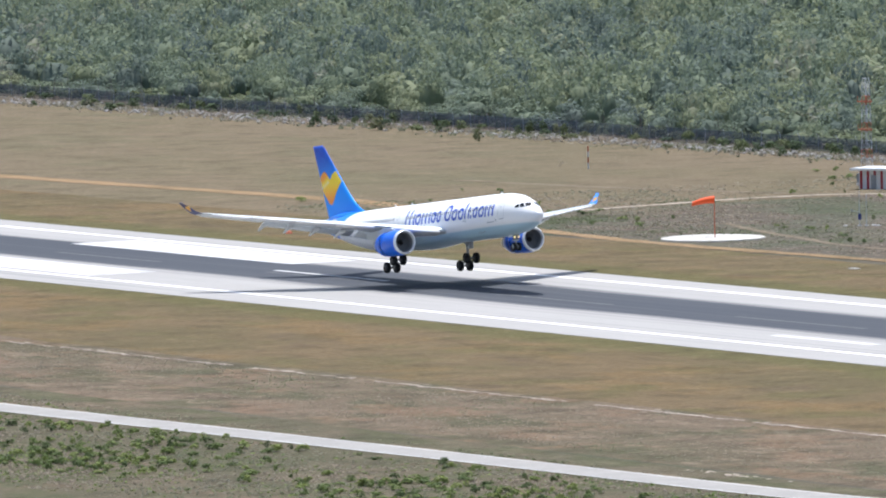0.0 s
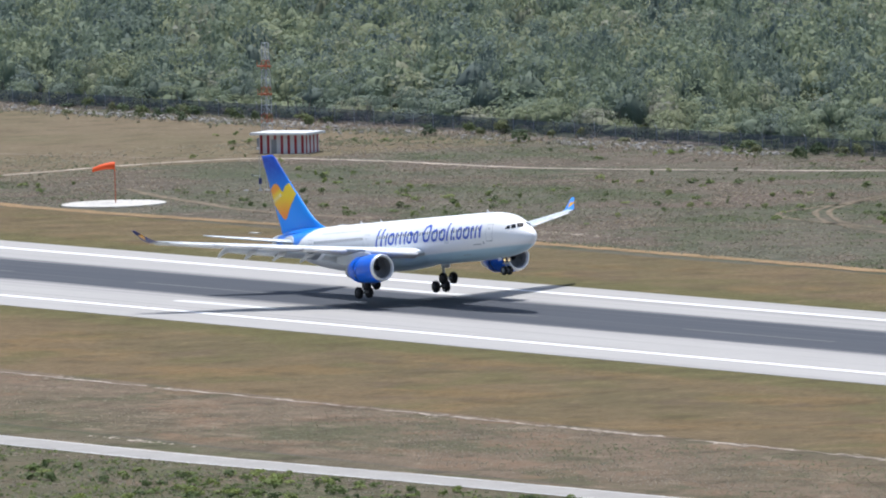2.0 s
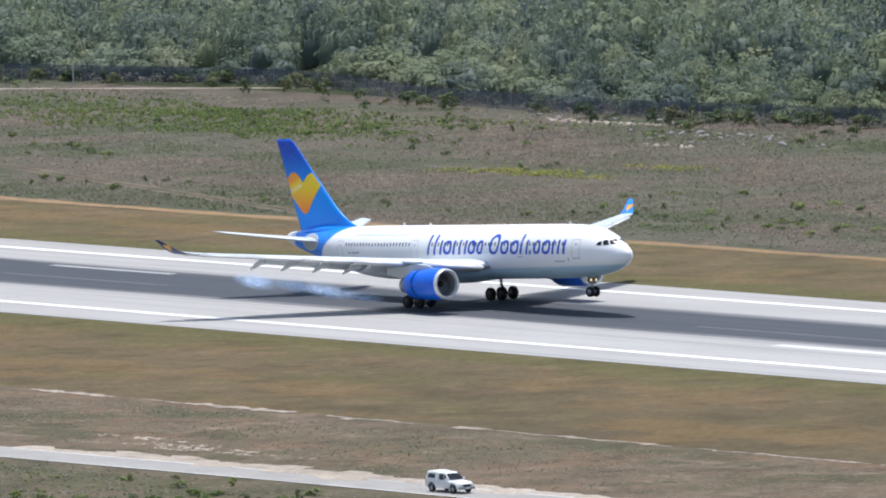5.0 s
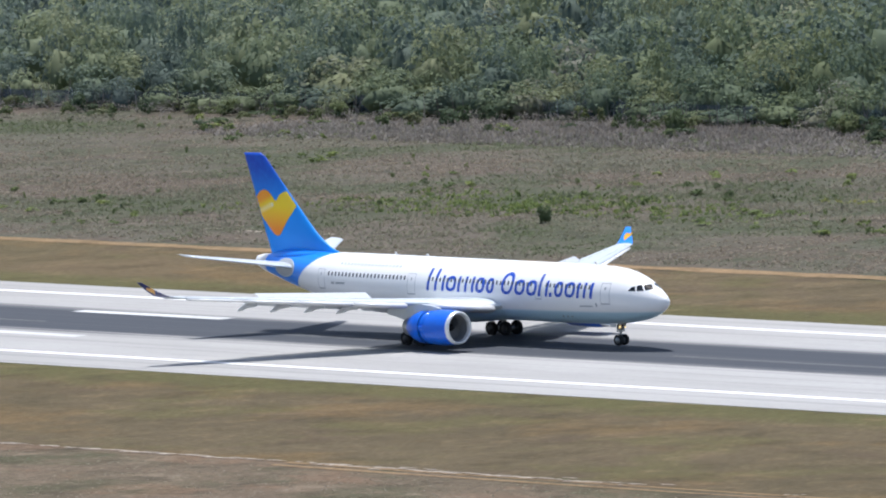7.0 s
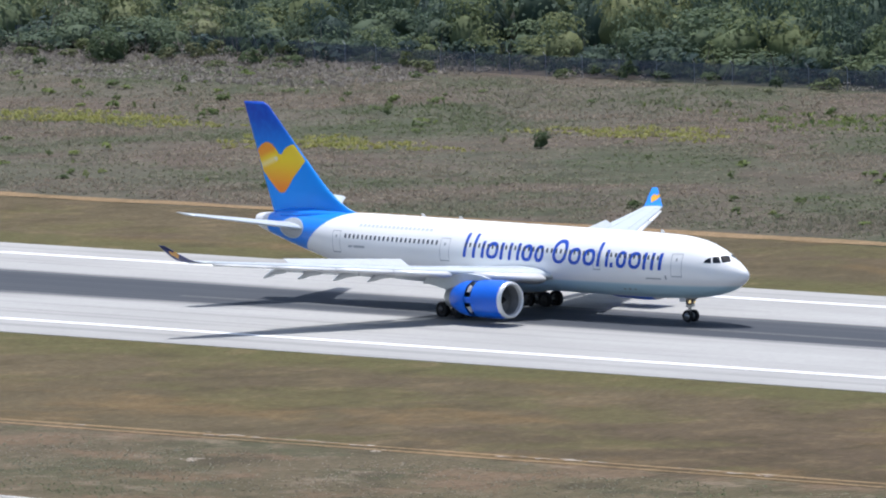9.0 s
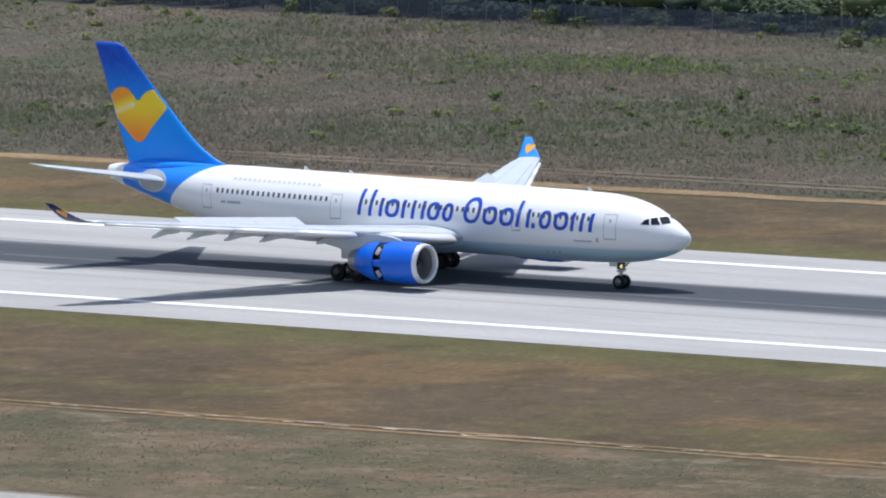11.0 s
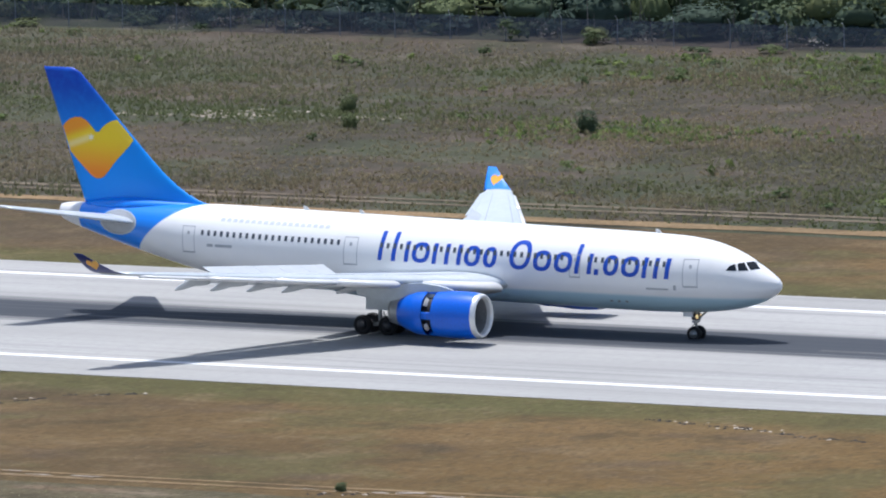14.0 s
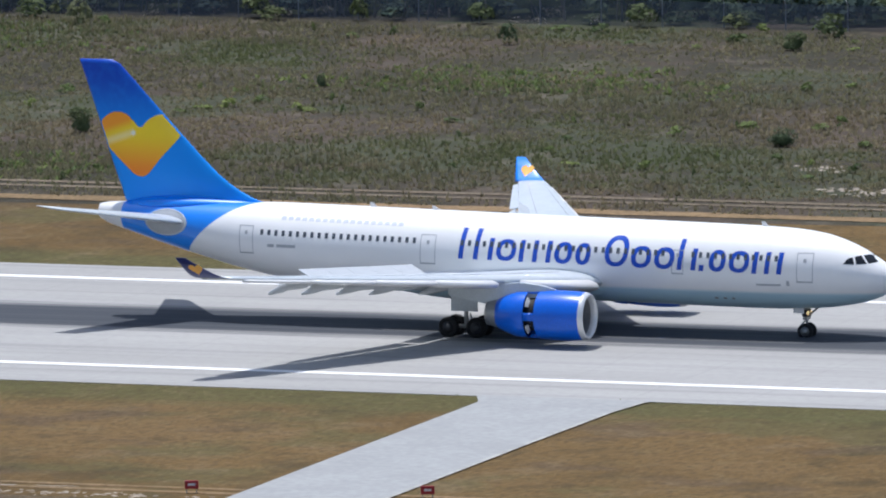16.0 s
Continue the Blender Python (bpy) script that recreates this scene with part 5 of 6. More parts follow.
    part("bumper", box(bmesh.new(), (2.2, -0.84, 0.38), (2.42, 0.84, 0.56)), MID, v, "grey bumper")
    part("plate_bar", box(bmesh.new(), (2.42, -0.22, 0.42), (2.435, 0.22, 0.52)), PALE_WALL, v, "plain pale plate")
    tyre = wheel_mesh(0.37, 0.26, "road_wheel", STEEL)
    for x in (-1.45, 1.48):
        for yy in (-0.78, 0.78):
            o = new("wheel", tyre)
            o.parent = v
            o.location = (x, yy, 0.37)
            tagged(o, "black tyre with a steel rim")
    return v


truck = pickup()


# ---- tyre smoke: wisps that rise where the wheels touch ----
SMOKE = Mat("tyre_smoke", 1.0, 0, 0)
nodes, wires = SMOKE.t.nodes, SMOKE.t.links
lit, through_lit, clear = nodes.new("ShaderNodeBsdfDiffuse"), nodes.new("ShaderNodeBsdfTranslucent"), nodes.new("ShaderNodeBsdfTransparent")
lit.inputs[0].default_value = through_lit.inputs[0].default_value = (0.60, 0.75, 0.95, 1)
both, veil = nodes.new("ShaderNodeAddShader"), nodes.new("ShaderNodeMixShader")
wires.new(lit.outputs[0], both.inputs[0]), wires.new(through_lit.outputs[0], both.inputs[1])
wires.new(clear.outputs[0], veil.inputs[1]), wires.new(both.outputs[0], veil.inputs[2])
gen = SMOKE.t.nodes.new("ShaderNodeVectorMath")
gen.operation = "SUBTRACT"
SMOKE.put(gen.inputs[0], SMOKE.tc.outputs["Generated"]), SMOKE.put(gen.inputs[1], Vector((0.5, 0.5, 0.5)))
far_out = SMOKE.t.nodes.new("ShaderNodeVectorMath")
far_out.operation = "LENGTH"
SMOKE.put(far_out.inputs[0], gen.outputs[0])
# thins out from the middle of each wisp to nothing at its rim
rim = SMOKE.ramp(SMOKE.math("ADD", far_out.outputs["Value"], SMOKE.math("MULTIPLY", SMOKE.math("SUBTRACT", SMOKE.noise(0.35, 3), 0.5), 0.3)), 0.52, 0.02)
wires.new(SMOKE.math("MULTIPLY", SMOKE.math("MULTIPLY", rim, SMOKE.ramp(SMOKE.noise(0.5, 4), 0.1, 0.75)), 0.31), veil.inputs[0])
wires.new(veil.outputs[0], nodes["Material Output"].inputs["Surface"])
SMOKE = SMOKE.m
PUFFS = []


def puff(i, x, y, rise, fade, size):
    """Two bowed, ruffled sheets of smoke that lean apart."""
    bm = bmesh.new()
    for lean in (-0.35, 0.35):
        rows = []
        for u in range(9):
            row = []
            for v in range(7):
                p = Vector((2.9 * size * (u / 4 - 1), 0, 0.85 * size * (v / 3 - 1)))
                p.y = lean * p.z + 0.25 * size * lean * (1 - (u / 4 - 1) ** 2) + 0.25 * size * noise.noise(p * 0.6 + Vector((i * 3.1, lean * 9, 0)))
                row.append(bm.verts.new(p))
            rows.append(row)
        for p, q in zip(rows, rows[1:]):
            for v in range(6):
                bm.faces.new((p[v], p[v + 1], q[v + 1], q[v]))
    o = tagged(link("smoke_wisp", bm, SMOKE, None, "", True), "thin blue-white wisp of tyre smoke", "smoke", "tyre smoke", "stuff")
    PUFFS.append((o, x, y, rise, fade, size))


rnd = random.Random(5)
for i in range(11):
    k = i / 10
    puff(i, -1090 + 36 * k, -3.6 + rnd.uniform(-0.8, 0.8), 2.62 + 0.42 * k, 4.1 + 0.4 * rnd.random(), rnd.uniform(1.2, 1.6))
for i in range(9):
    k = i / 8
    puff(40 + i, -960 + 31 * k, -2.6 + rnd.uniform(-0.8, 0.8), 4.52 + 0.4 * k, 6.1 + 0.4 * rnd.random(), rnd.uniform(1.2, 1.5))

# ---- vegetation ----


def soup(name, tris, mat, label, category, tone=None):
    """One object out of many triangles, shape (n, 3, 3), with a tone for each."""
    n = len(tris)
    me = bpy.data.meshes.new(name)
    me.vertices.add(3 * n), me.loops.add(3 * n), me.polygons.add(n)
    me.vertices.foreach_set("co", np.ascontiguousarray(tris, dtype=np.float32).ravel())
    me.loops.foreach_set("vertex_index", np.arange(3 * n, dtype=np.int32))
    me.polygons.foreach_set("loop_start", np.arange(0, 3 * n, 3, dtype=np.int32))
    me.update(calc_edges=True)
    if tone is not None:
        me.attributes.new("tone", "FLOAT", "POINT").data.foreach_set("value", np.repeat(tone, 3).astype(np.float32))
    me.materials.append(mat)
    return tagged(new(name, me), label, category, kind="stuff")


def crown(rng, n, size, low=-0.35, lobes=6):
    """Leaf sprays over the lobes of a crown of unit width, shape (n, 3, 3)."""
    turn = rng.uniform(0, 6.28)
    cs = [(0, 0, 0.50)] + [(0.29 * math.cos(turn + k * 2.4), 0.29 * math.sin(turn + k * 2.4), rng.uniform(0.14, 0.66)) for k in range(lobes)]
    rs = [0.36] + [rng.uniform(0.15, 0.27) for _ in range(lobes)]
    cs, rs = np.array(cs), np.array(rs)
    pick = rng.choice(len(rs), size=n, p=rs ** 2 / (rs ** 2).sum())
    d = rng.normal(size=(n, 3))
    d /= np.linalg.norm(d, axis=1)[:, None]
    d[:, 2] = np.where(d[:, 2] < low, -d[:, 2], d[:, 2])
    p = cs[pick] + d * (rs[pick] * rng.uniform(0.92, 1.08, n))[:, None]
    nrm = d + rng.normal(size=(n, 3)) * 0.30 + np.array((0, 0, 0.15))
    nrm /= np.linalg.norm(nrm, axis=1)[:, None]
    u = np.cross(nrm, rng.normal(size=(n, 3)))
    u /= np.linalg.norm(u, axis=1)[:, None]
    v = np.cross(nrm, u)
    s, a = size * rng.uniform(0.6, 1.5, n), rng.uniform(0, 6.28, n)
    out = np.empty((n, 3, 3))
    for k in range(3):
        b = a + 2.094 * k
        out[:, k] = p + (s * rng.uniform(0.6, 1.25, n))[:, None] * (u * np.cos(b)[:, None] + v * np.sin(b)[:, None])
    return out


def billow(rng, lobes=6, around=12, rings=6, core=0.97):
    """A lumpy crown of unit width as points and triangles, open below."""
    cs = [Vector((0, 0, 0.42))] + [Vector((0.32 * math.cos(a), 0.32 * math.sin(a), rng.uniform(0.15, 0.5))) for a in rng.uniform(0, 6.28, lobes)]
    rs = [0.40] + [rng.uniform(0.2, 0.30) for _ in range(lobes)]
    seed = Vector(rng.uniform(0, 50, 3))
    base = Vector((0, 0, 0.3))
    pts = []
    for i in range(rings):
        up = -0.42 + (math.pi / 2 + 0.42) * i / rings
        for k in range(around):
            t = 2 * math.pi * (k + 0.5 * (i % 2)) / around
            pts.append(Vector((math.cos(t) * math.cos(up), math.sin(t) * math.cos(up), math.sin(up))))
    pts.append(Vector((0, 0, 1)))
    out = []
    for d in pts:
        far = 0.1
        for c, r in zip(cs, rs):
            o = base - c
            q = o.dot(d)
            disc = q * q - o.dot(o) + r * r
            if disc > 0:
                far = max(far, -q + math.sqrt(disc))
        far *= 0.9 + 0.30 * noise.noise(d * 4.0 + seed) + 0.20 * noise.noise(d * 9.0 + seed)
        out.append((base + d * far)[:])
    tri = []
    for i in range(rings - 1):
        for k in range(around):
            a0, a1 = i * around + k, i * around + (k + 1) % around
            b0, b1 = a0 + around, a1 + around
            if i % 2:
                tri += [(a0, a1, b1), (a0, b1, b0)]
            else:
                tri += [(a0, a1, b0), (a1, b1, b0)]
    top, last = len(out) - 1, (rings - 1) * around
    tri += [(last + k, last + (k + 1) % around, top) for k in range(around)]
    return np.array(out) * core, np.array(tri)


def planted(protos, xs, ys, widths, heights, rng, lift=0.0):
    """Copies of the prototype plants at those places, as one array, and which plant each triangle is of."""
    parts, owners = [], []
    kinds = rng.integers(len(protos), size=len(xs))
    for k, p in enumerate(protos):
        m = kinds == k
        a = rng.uniform(0, 6.28, m.sum())
        c, s = np.cos(a)[:, None, None], np.sin(a)[:, None, None]
        x, y, z = p[None, ..., 0], p[None, ..., 1], p[None, ..., 2]
        w, h = widths[m][:, None, None], heights[m][:, None, None]
        parts.append(np.stack([(c * x - s * y) * w + xs[m][:, None, None], (s * x + c * y) * w + ys[m][:, None, None], z * h + 0 * x + (lift + 0 * xs)[m][:, None, None]], -1).reshape(-1, 3, 3))
        owners.append(np.repeat(np.nonzero(m)[0], len(p)))
    return np.concatenate(parts), np.concatenate(owners)


def plants(name, protos, xs, ys, widths, heights, rng, mat, label, category, tone=None):
    """Many small plants in one mesh, each with its own tone."""
    tris, owner = planted(protos, xs, ys, widths, heights, rng)
    tone = rng.uniform(0, 1, len(xs)) if tone is None else tone
    return soup(name, tris, mat, label, category, tone[owner])


def grown(name, protos, sprays, xs, ys, widths, heights, rng, mat, label, category, tone=None, lift=0.0):
    """Crowns of leaf sprays round a lumpy inner mass, all in one mesh."""
    ps, fs, ts, n0 = [], [], [], 0
    tone = rng.beta(1.6, 2.2, len(xs)) if tone is None else tone
    kinds = rng.integers(len(protos), size=len(xs))
    for k, (p, f) in enumerate(protos):
        m = kinds == k
        a = rng.uniform(0, 6.28, m.sum())
        c, s = np.cos(a)[:, None], np.sin(a)[:, None]
        w, h = widths[m][:, None], heights[m][:, None]
        q = np.stack([(c * p[:, 0] - s * p[:, 1]) * w + xs[m][:, None], (s * p[:, 0] + c * p[:, 1]) * w + ys[m][:, None], p[:, 2] * h + (lift + 0 * xs)[m][:, None]], -1)
        ps.append(q.reshape(-1, 3))
        ts.append(np.repeat(tone[m], len(p)))
        fs.append((f[None] + (n0 + len(p) * np.arange(m.sum()))[:, None, None]).reshape(-1, 3))
        n0 += len(p) * int(m.sum())
    if sprays:
        t, owner = planted(sprays, xs, ys, widths, heights, rng, lift)
        ps.append(t.reshape(-1, 3))
        ts.append(np.repeat(tone[owner], 3))
        fs.append(n0 + np.arange(len(t) * 3).reshape(-1, 3))
    p, f = np.concatenate(ps), np.concatenate(fs)
    me = bpy.data.meshes.new(name)
    me.vertices.add(len(p)), me.loops.add(f.size), me.polygons.add(len(f))
    me.vertices.foreach_set("co", p.astype(np.float32).ravel())
    me.loops.foreach_set("vertex_index", f.astype(np.int32).ravel())
    me.polygons.foreach_set("loop_start", np.arange(0, f.size, 3, dtype=np.int32))
    me.update(calc_edges=True)
    me.attributes.new("tone", "FLOAT", "POINT").data.foreach_set("value", np.concatenate(ts).astype(np.float32))
    me.materials.append(mat)
    return tagged(new(name, me), label, category, kind="stuff")


def fence_y(x):
    """The line of the boundary fence."""
    return 196.5 + 16.0 * np.exp(-((x + 1240) / 42.0) ** 2) + 1.5 * np.sin(x * 0.012) - 4.0 * np.exp(-((x + 1108) / 45.0) ** 4)


def edge_y(x):
    """The line along which the woodland begins, a little behind the fence."""
    return fence_y(x) + 4.6 + 1.4 * np.sin(x * 0.021) + 1.2 * np.sin(x * 0.057 + 1.0) + 0.8 * np.sin(x * 0.13)


rng = np.random.default_rng(7)
cores = [billow(rng, 6, 8, 3, 0.72) for _ in range(10)]
edge_cores = [billow(rng, 7, 10, 4, 0.72) for _ in range(8)]
sprays = [crown(rng, 165, 0.047, 0.02, 8) for _ in range(14)]
edge_sprays = [crown(rng, 470, 0.034, -0.25, 10) for _ in range(10)]
xs, ys = [], []
for x0, x1, depth, pitch in ((-2300, -1700, 285, 8.0), (-1700, -1500, 235, 7.6), (-1500, -1300, 180, 7.2), (-1300, -1000, 110, 6.8), (-1000, -760, 88, 6.6), (-760, -200, 44, 6.0)):
    gx = np.arange(x0, x1, pitch)
    gy = np.arange(0, depth, pitch * 0.95)
    a, b = np.meshgrid(gx, gy)
    a, b = a.ravel() + rng.uniform(-2.8, 2.8, a.size), np.maximum(b.ravel() + rng.uniform(-2.8, 2.8, a.size), 0)
    xs.append(a), ys.append(b + edge_y(a))
xs, ys = np.concatenate(xs), np.concatenate(ys)
big = 0.5 + 0.5 * np.sin(xs * 0.043 + 2 * np.sin(ys * 0.06)) * np.sin(ys * 0.05 + xs * 0.011)
inner = np.clip((ys - edge_y(xs)) / 10.0, 0, 1)
hs = (3.9 + 1.8 * inner + 4.6 * big * inner) * rng.uniform(0.55, 1.5, xs.size)
ws = (5.4 + 3.2 * big) * rng.uniform(0.62, 1.35, xs.size)
# towards the runway's far end the trees stand taller, over bare stems
raised = 1.1 * np.clip((xs + 900) / 200.0, 0, 1) * rng.uniform(0.4, 1.1, xs.size)
ys = ys + 0.35 * ws
near = ((ys - edge_y(xs) < 22) & (xs > -1400)) | ((ys - edge_y(xs) < 11) & (xs > -1850))
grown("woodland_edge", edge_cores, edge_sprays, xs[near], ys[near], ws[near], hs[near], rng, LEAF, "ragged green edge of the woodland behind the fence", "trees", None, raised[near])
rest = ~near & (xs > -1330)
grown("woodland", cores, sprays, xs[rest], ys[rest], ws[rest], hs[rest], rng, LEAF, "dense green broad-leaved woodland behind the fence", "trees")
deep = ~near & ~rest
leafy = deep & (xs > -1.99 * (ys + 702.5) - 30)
grown("deep_woodland", cores, sprays, xs[leafy], ys[leafy], ws[leafy], hs[leafy], rng, LEAF, "dense woodland of rounded crowns, haze in its leaf colour", "trees")
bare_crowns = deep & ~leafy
grown("outer_woodland", cores, None, xs[bare_crowns], ys[bare_crowns], ws[bare_crowns], hs[bare_crowns], rng, LEAF, "woodland beyond the runway's end, haze in its leaf colour", "trees")
coarse = [billow(rng, 6, 9, 4) for _ in range(5)]
fx, fy = rng.uniform(-3400, 900, 2200), rng.uniform(0, 1, 2200) ** 1.3 * 900 + 258
keep = ~((fx > -2300) & (fx < -1700) & (fy < 485)) & ~((fx > -1700) & (fx < -1300) & (fy < 440)) & ~((fx > -1300) & (fx < -1000) & (fy < 316)) & ~((fx > -1000) & (fx < -760) & (fy < 296))
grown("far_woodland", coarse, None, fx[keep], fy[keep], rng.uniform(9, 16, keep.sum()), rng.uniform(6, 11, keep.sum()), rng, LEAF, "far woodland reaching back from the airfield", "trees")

# bare grey stems and branches at the woodland's edge
n = 2600
x = rng.uniform(-1900, -220, n)
foot = np.stack([x, edge_y(x) + rng.uniform(-1.0, 6.0, n), np.zeros(n)], -1)
tip = foot + np.stack([rng.normal(0, 0.6, n), rng.normal(0, 0.6, n), rng.uniform(1.6, 4.6, n)], -1)
wide = rng.uniform(0.05, 0.14, n)
t = np.empty((n, 3, 3, 3))
for k in range(3):
    for v, turn in ((0, 2.094 * k), (1, 2.094 * (k + 1))):
        t[:, k, v] = foot + np.stack([wide * math.cos(turn), wide * math.sin(turn), np.zeros(n)], -1)
    t[:, k, 2] = tip
soup("woodland_stems", t.reshape(-1, 3, 3), DEAD_BRUSH, "bare grey stems at the edge of the woodland", "stems", np.repeat(rng.uniform(0, 1, n), 3))

# shrubs added to close the ground under the first trees, toned dark as shade
n = 1500
x = rng.uniform(-950, -200, n)
plants("understorey", [crown(rng, 60, 0.12) for _ in range(8)], x, edge_y(x) + rng.uniform(-1.5, 14.0, n), rng.uniform(1.6, 4.0, n), rng.uniform(1.2, 3.4, n), rng, LEAF, "shrubs toned dark as the shade under the first trees", "shrubs", rng.uniform(-0.2, 0.35, n))

# shrubs and dead brush thinning out before the trees, and in the scrub
n = 900
x = rng.uniform(-1850, -220, n)
y = edge_y(x) - rng.exponential(4.0, n)
keep = (x < -800) | (rng.uniform(0, 1, n) < 0.3)
x, y = x[keep], y[keep]
plants("edge_shrubs", [crown(rng, 140, 0.10) for _ in range(8)], x, y, rng.uniform(1.0, 3.2, x.size), rng.uniform(0.7, 2.6, x.size), rng, LEAF_SHRUB, "low green shrubs before the woodland", "shrubs")
n = 3600
x = rng.uniform(-1850, -220, n)
y = edge_y(x) + 1.0 - rng.exponential(4.0, n)
keep = ((x < -850) & (x > -1300)) | (rng.uniform(0, 1, n) < 0.25)
x, y = x[keep], y[keep]
twigs = [crown(rng, 42, 0.055) for _ in range(6)]
plants("dead_brush", twigs, x, y, rng.uniform(0.8, 2.8, x.size), rng.uniform(0.4, 1.9, x.size), rng, DEAD_BRUSH, "grey leafless brush along the fence", "shrubs")


def patchy(x, y, seed=0.0):
    """How thickly things grow at a place, between -1 and 1."""
    return np.sin(x * 0.031 + 1.7 + seed + 1.5 * np.sin(y * 0.05)) * np.sin(y * 0.075 + x * 0.012 + seed)


def road_y(x):
    """The middle of the service road."""
    line = spaced(ROAD, 12)
    return np.interp(x, [p[0] for p in line], [p[1] for p in line])


def off_tracks(x, y):
    """Which places lie clear of the tracks and trails through the scrub."""
    clear = (np.abs(y - road_y(x)) > 3.8) & ~((x > -625) & ((np.abs(y - 72) < 1.0) | (np.abs(y - 74.6) < 1.0)))
    for line, gap in ((TRAIL, 1.6), (BRANCH, 2.0), (FORK, 1.6), (BYWAY, 1.2)):
        for px, py in spaced(line, 3.0):
            clear &= (np.abs(x - px) > 2.0) | (np.abs(y - py) > gap)
    return clear


n = 3400
x, y = rng.uniform(-1450, -200, n), rng.uniform(76, 196, n)
keep = (patchy(x, y) + rng.uniform(-0.5, 0.5, n) > 0.25) & off_tracks(x, y)
x, y = x[keep], y[keep]
plants("scrub_bushes", [crown(rng, 60, 0.15) for _ in range(8)], x, y, rng.uniform(0.5, 1.5, x.size) ** 1.6, rng.uniform(0.35, 1.0, x.size), rng, GREEN_WEED, "scattered small green bushes in the scrub", "shrubs")
n = 2600
x = rng.uniform(-1250, -760, n)
y = road_y(x) - 5.5 - rng.uniform(0, 1, n) ** 0.8 * 34.0
keep = patchy(x * 2, y * 2, 1.0) + rng.uniform(-0.6, 0.6, n) > -0.1
x, y = x[keep], y[keep]
plants("roadside_bushes", [crown(rng, 70, 0.14) for _ in range(8)], x, y, rng.uniform(0.5, 1.7, x.size), rng.uniform(0.35, 1.0, x.size), rng, GREEN_WEED, "low green bushes beside the service road", "shrubs")
# tufts of grass: blades fanning out from one foot
tufts = []
for _ in range(10):
    t = np.zeros((4, 3, 3))
    for k in range(4):
        a = rng.uniform(0, 6.28)
        foot = np.array((rng.normal(0, 0.13), rng.normal(0, 0.13), 0.0))
        across = np.array((-math.sin(a), math.cos(a), 0.0)) * rng.uniform(0.12, 0.24)
        t[k] = foot - across, foot + across, foot + np.array((math.cos(a), math.sin(a), 0)) * rng.uniform(0.15, 0.70) + np.array((0, 0, rng.uniform(0.5, 1.0)))
    tufts.append(t)
short_tufts = [t[:2] for t in tufts]


def standing(name, n, x0, x1, y0, y1, w, h, mat, label, kinds=tufts, bare=0.55):
    """Grass in clumps over a stretch of ground, thicker in some places than in others."""
    m = n // 6
    cx, cy, own, hue = rng.uniform(x0, x1, m), rng.uniform(y0, y1, m), rng.uniform(0.5, 1.25, m), rng.uniform(0, 1, m)
    pick = rng.integers(m, size=n)
    x, y = cx[pick] + rng.normal(size=n) * 1.6 * own[pick], cy[pick] + rng.normal(size=n) * 2.4 * own[pick]
    keep = (patchy(x, y, 2.0) + rng.uniform(-0.9, 0.9, n) > -bare) & off_tracks(x, y) & (y > y0) & (y < y1)
    x, y, pick = x[keep], y[keep], pick[keep]
    tall = h * (0.85 + 0.3 * patchy(x, y, 2.0)) * own[pick] * rng.uniform(0.45, 1.0, x.size)
    tone = np.clip(0.65 * hue[pick] + 0.35 * rng.uniform(0, 1, x.size), 0, 1)
    plants(name, kinds, x, y, w * rng.uniform(0.6, 1.3, x.size), tall, rng, mat, label, "weeds", tone)


standing("dry_weeds", 145000, -700, -200, 66, 195, 0.50, 0.72, STALKS, "dry brown and green standing grass over the scrub", bare=0.9)
standing("mid_dry_weeds", 68000, -1130, -700, 66, 195, 0.72, 0.52, STALKS, "dry brown and green grass clumps over the scrub", bare=0.9)
standing("far_dry_weeds", 28000, -1430, -1130, 66, 194, 0.9, 0.38, STALKS, "low brown and green grass clumps over the scrub", bare=0.8)
standing("roadside_weeds", 26000, -1250, -760, -185, -128, 0.75, 0.36, STALKS, "rough green and brown weeds below the service road", bare=0.8)
standing("roadside_green", 9000, -1250, -760, -185, -130, 0.8, 0.40, GREEN_WEED, "fresh green weeds below the service road", bare=0.0)
standing("dry_brush", 13000, -1040, -855, 174, 203, 0.9, 0.85, DEAD_BRUSH, "tan leafless brush thickening towards the trees", bare=0.7)
standing("strip_weeds", 40000, -1250, -250, -119, -88, 0.6, 0.2, STALKS, "low reddish weeds between the wheel ruts and the road", short_tufts, 0.8)

# grass leaning over the runway's edges
n = 9000
x = -1320 + rng.uniform(0, 1, n) ** 0.8 * 1120
y = np.where(rng.uniform(0, 1, n) < 0.6, RUN_LO - 0.15, RUN_HI + 0.15) + rng.normal(0, 0.25, n) + 0.25 * np.sin(x * 0.9)
plants("runway_edge_grass", short_tufts, x, y, rng.uniform(0.4, 1.0, n), rng.uniform(0.03, 0.10, n), rng, STALKS, "short green and brown grass along the runway's edges", "weeds", rng.uniform(0, 0.5, n))


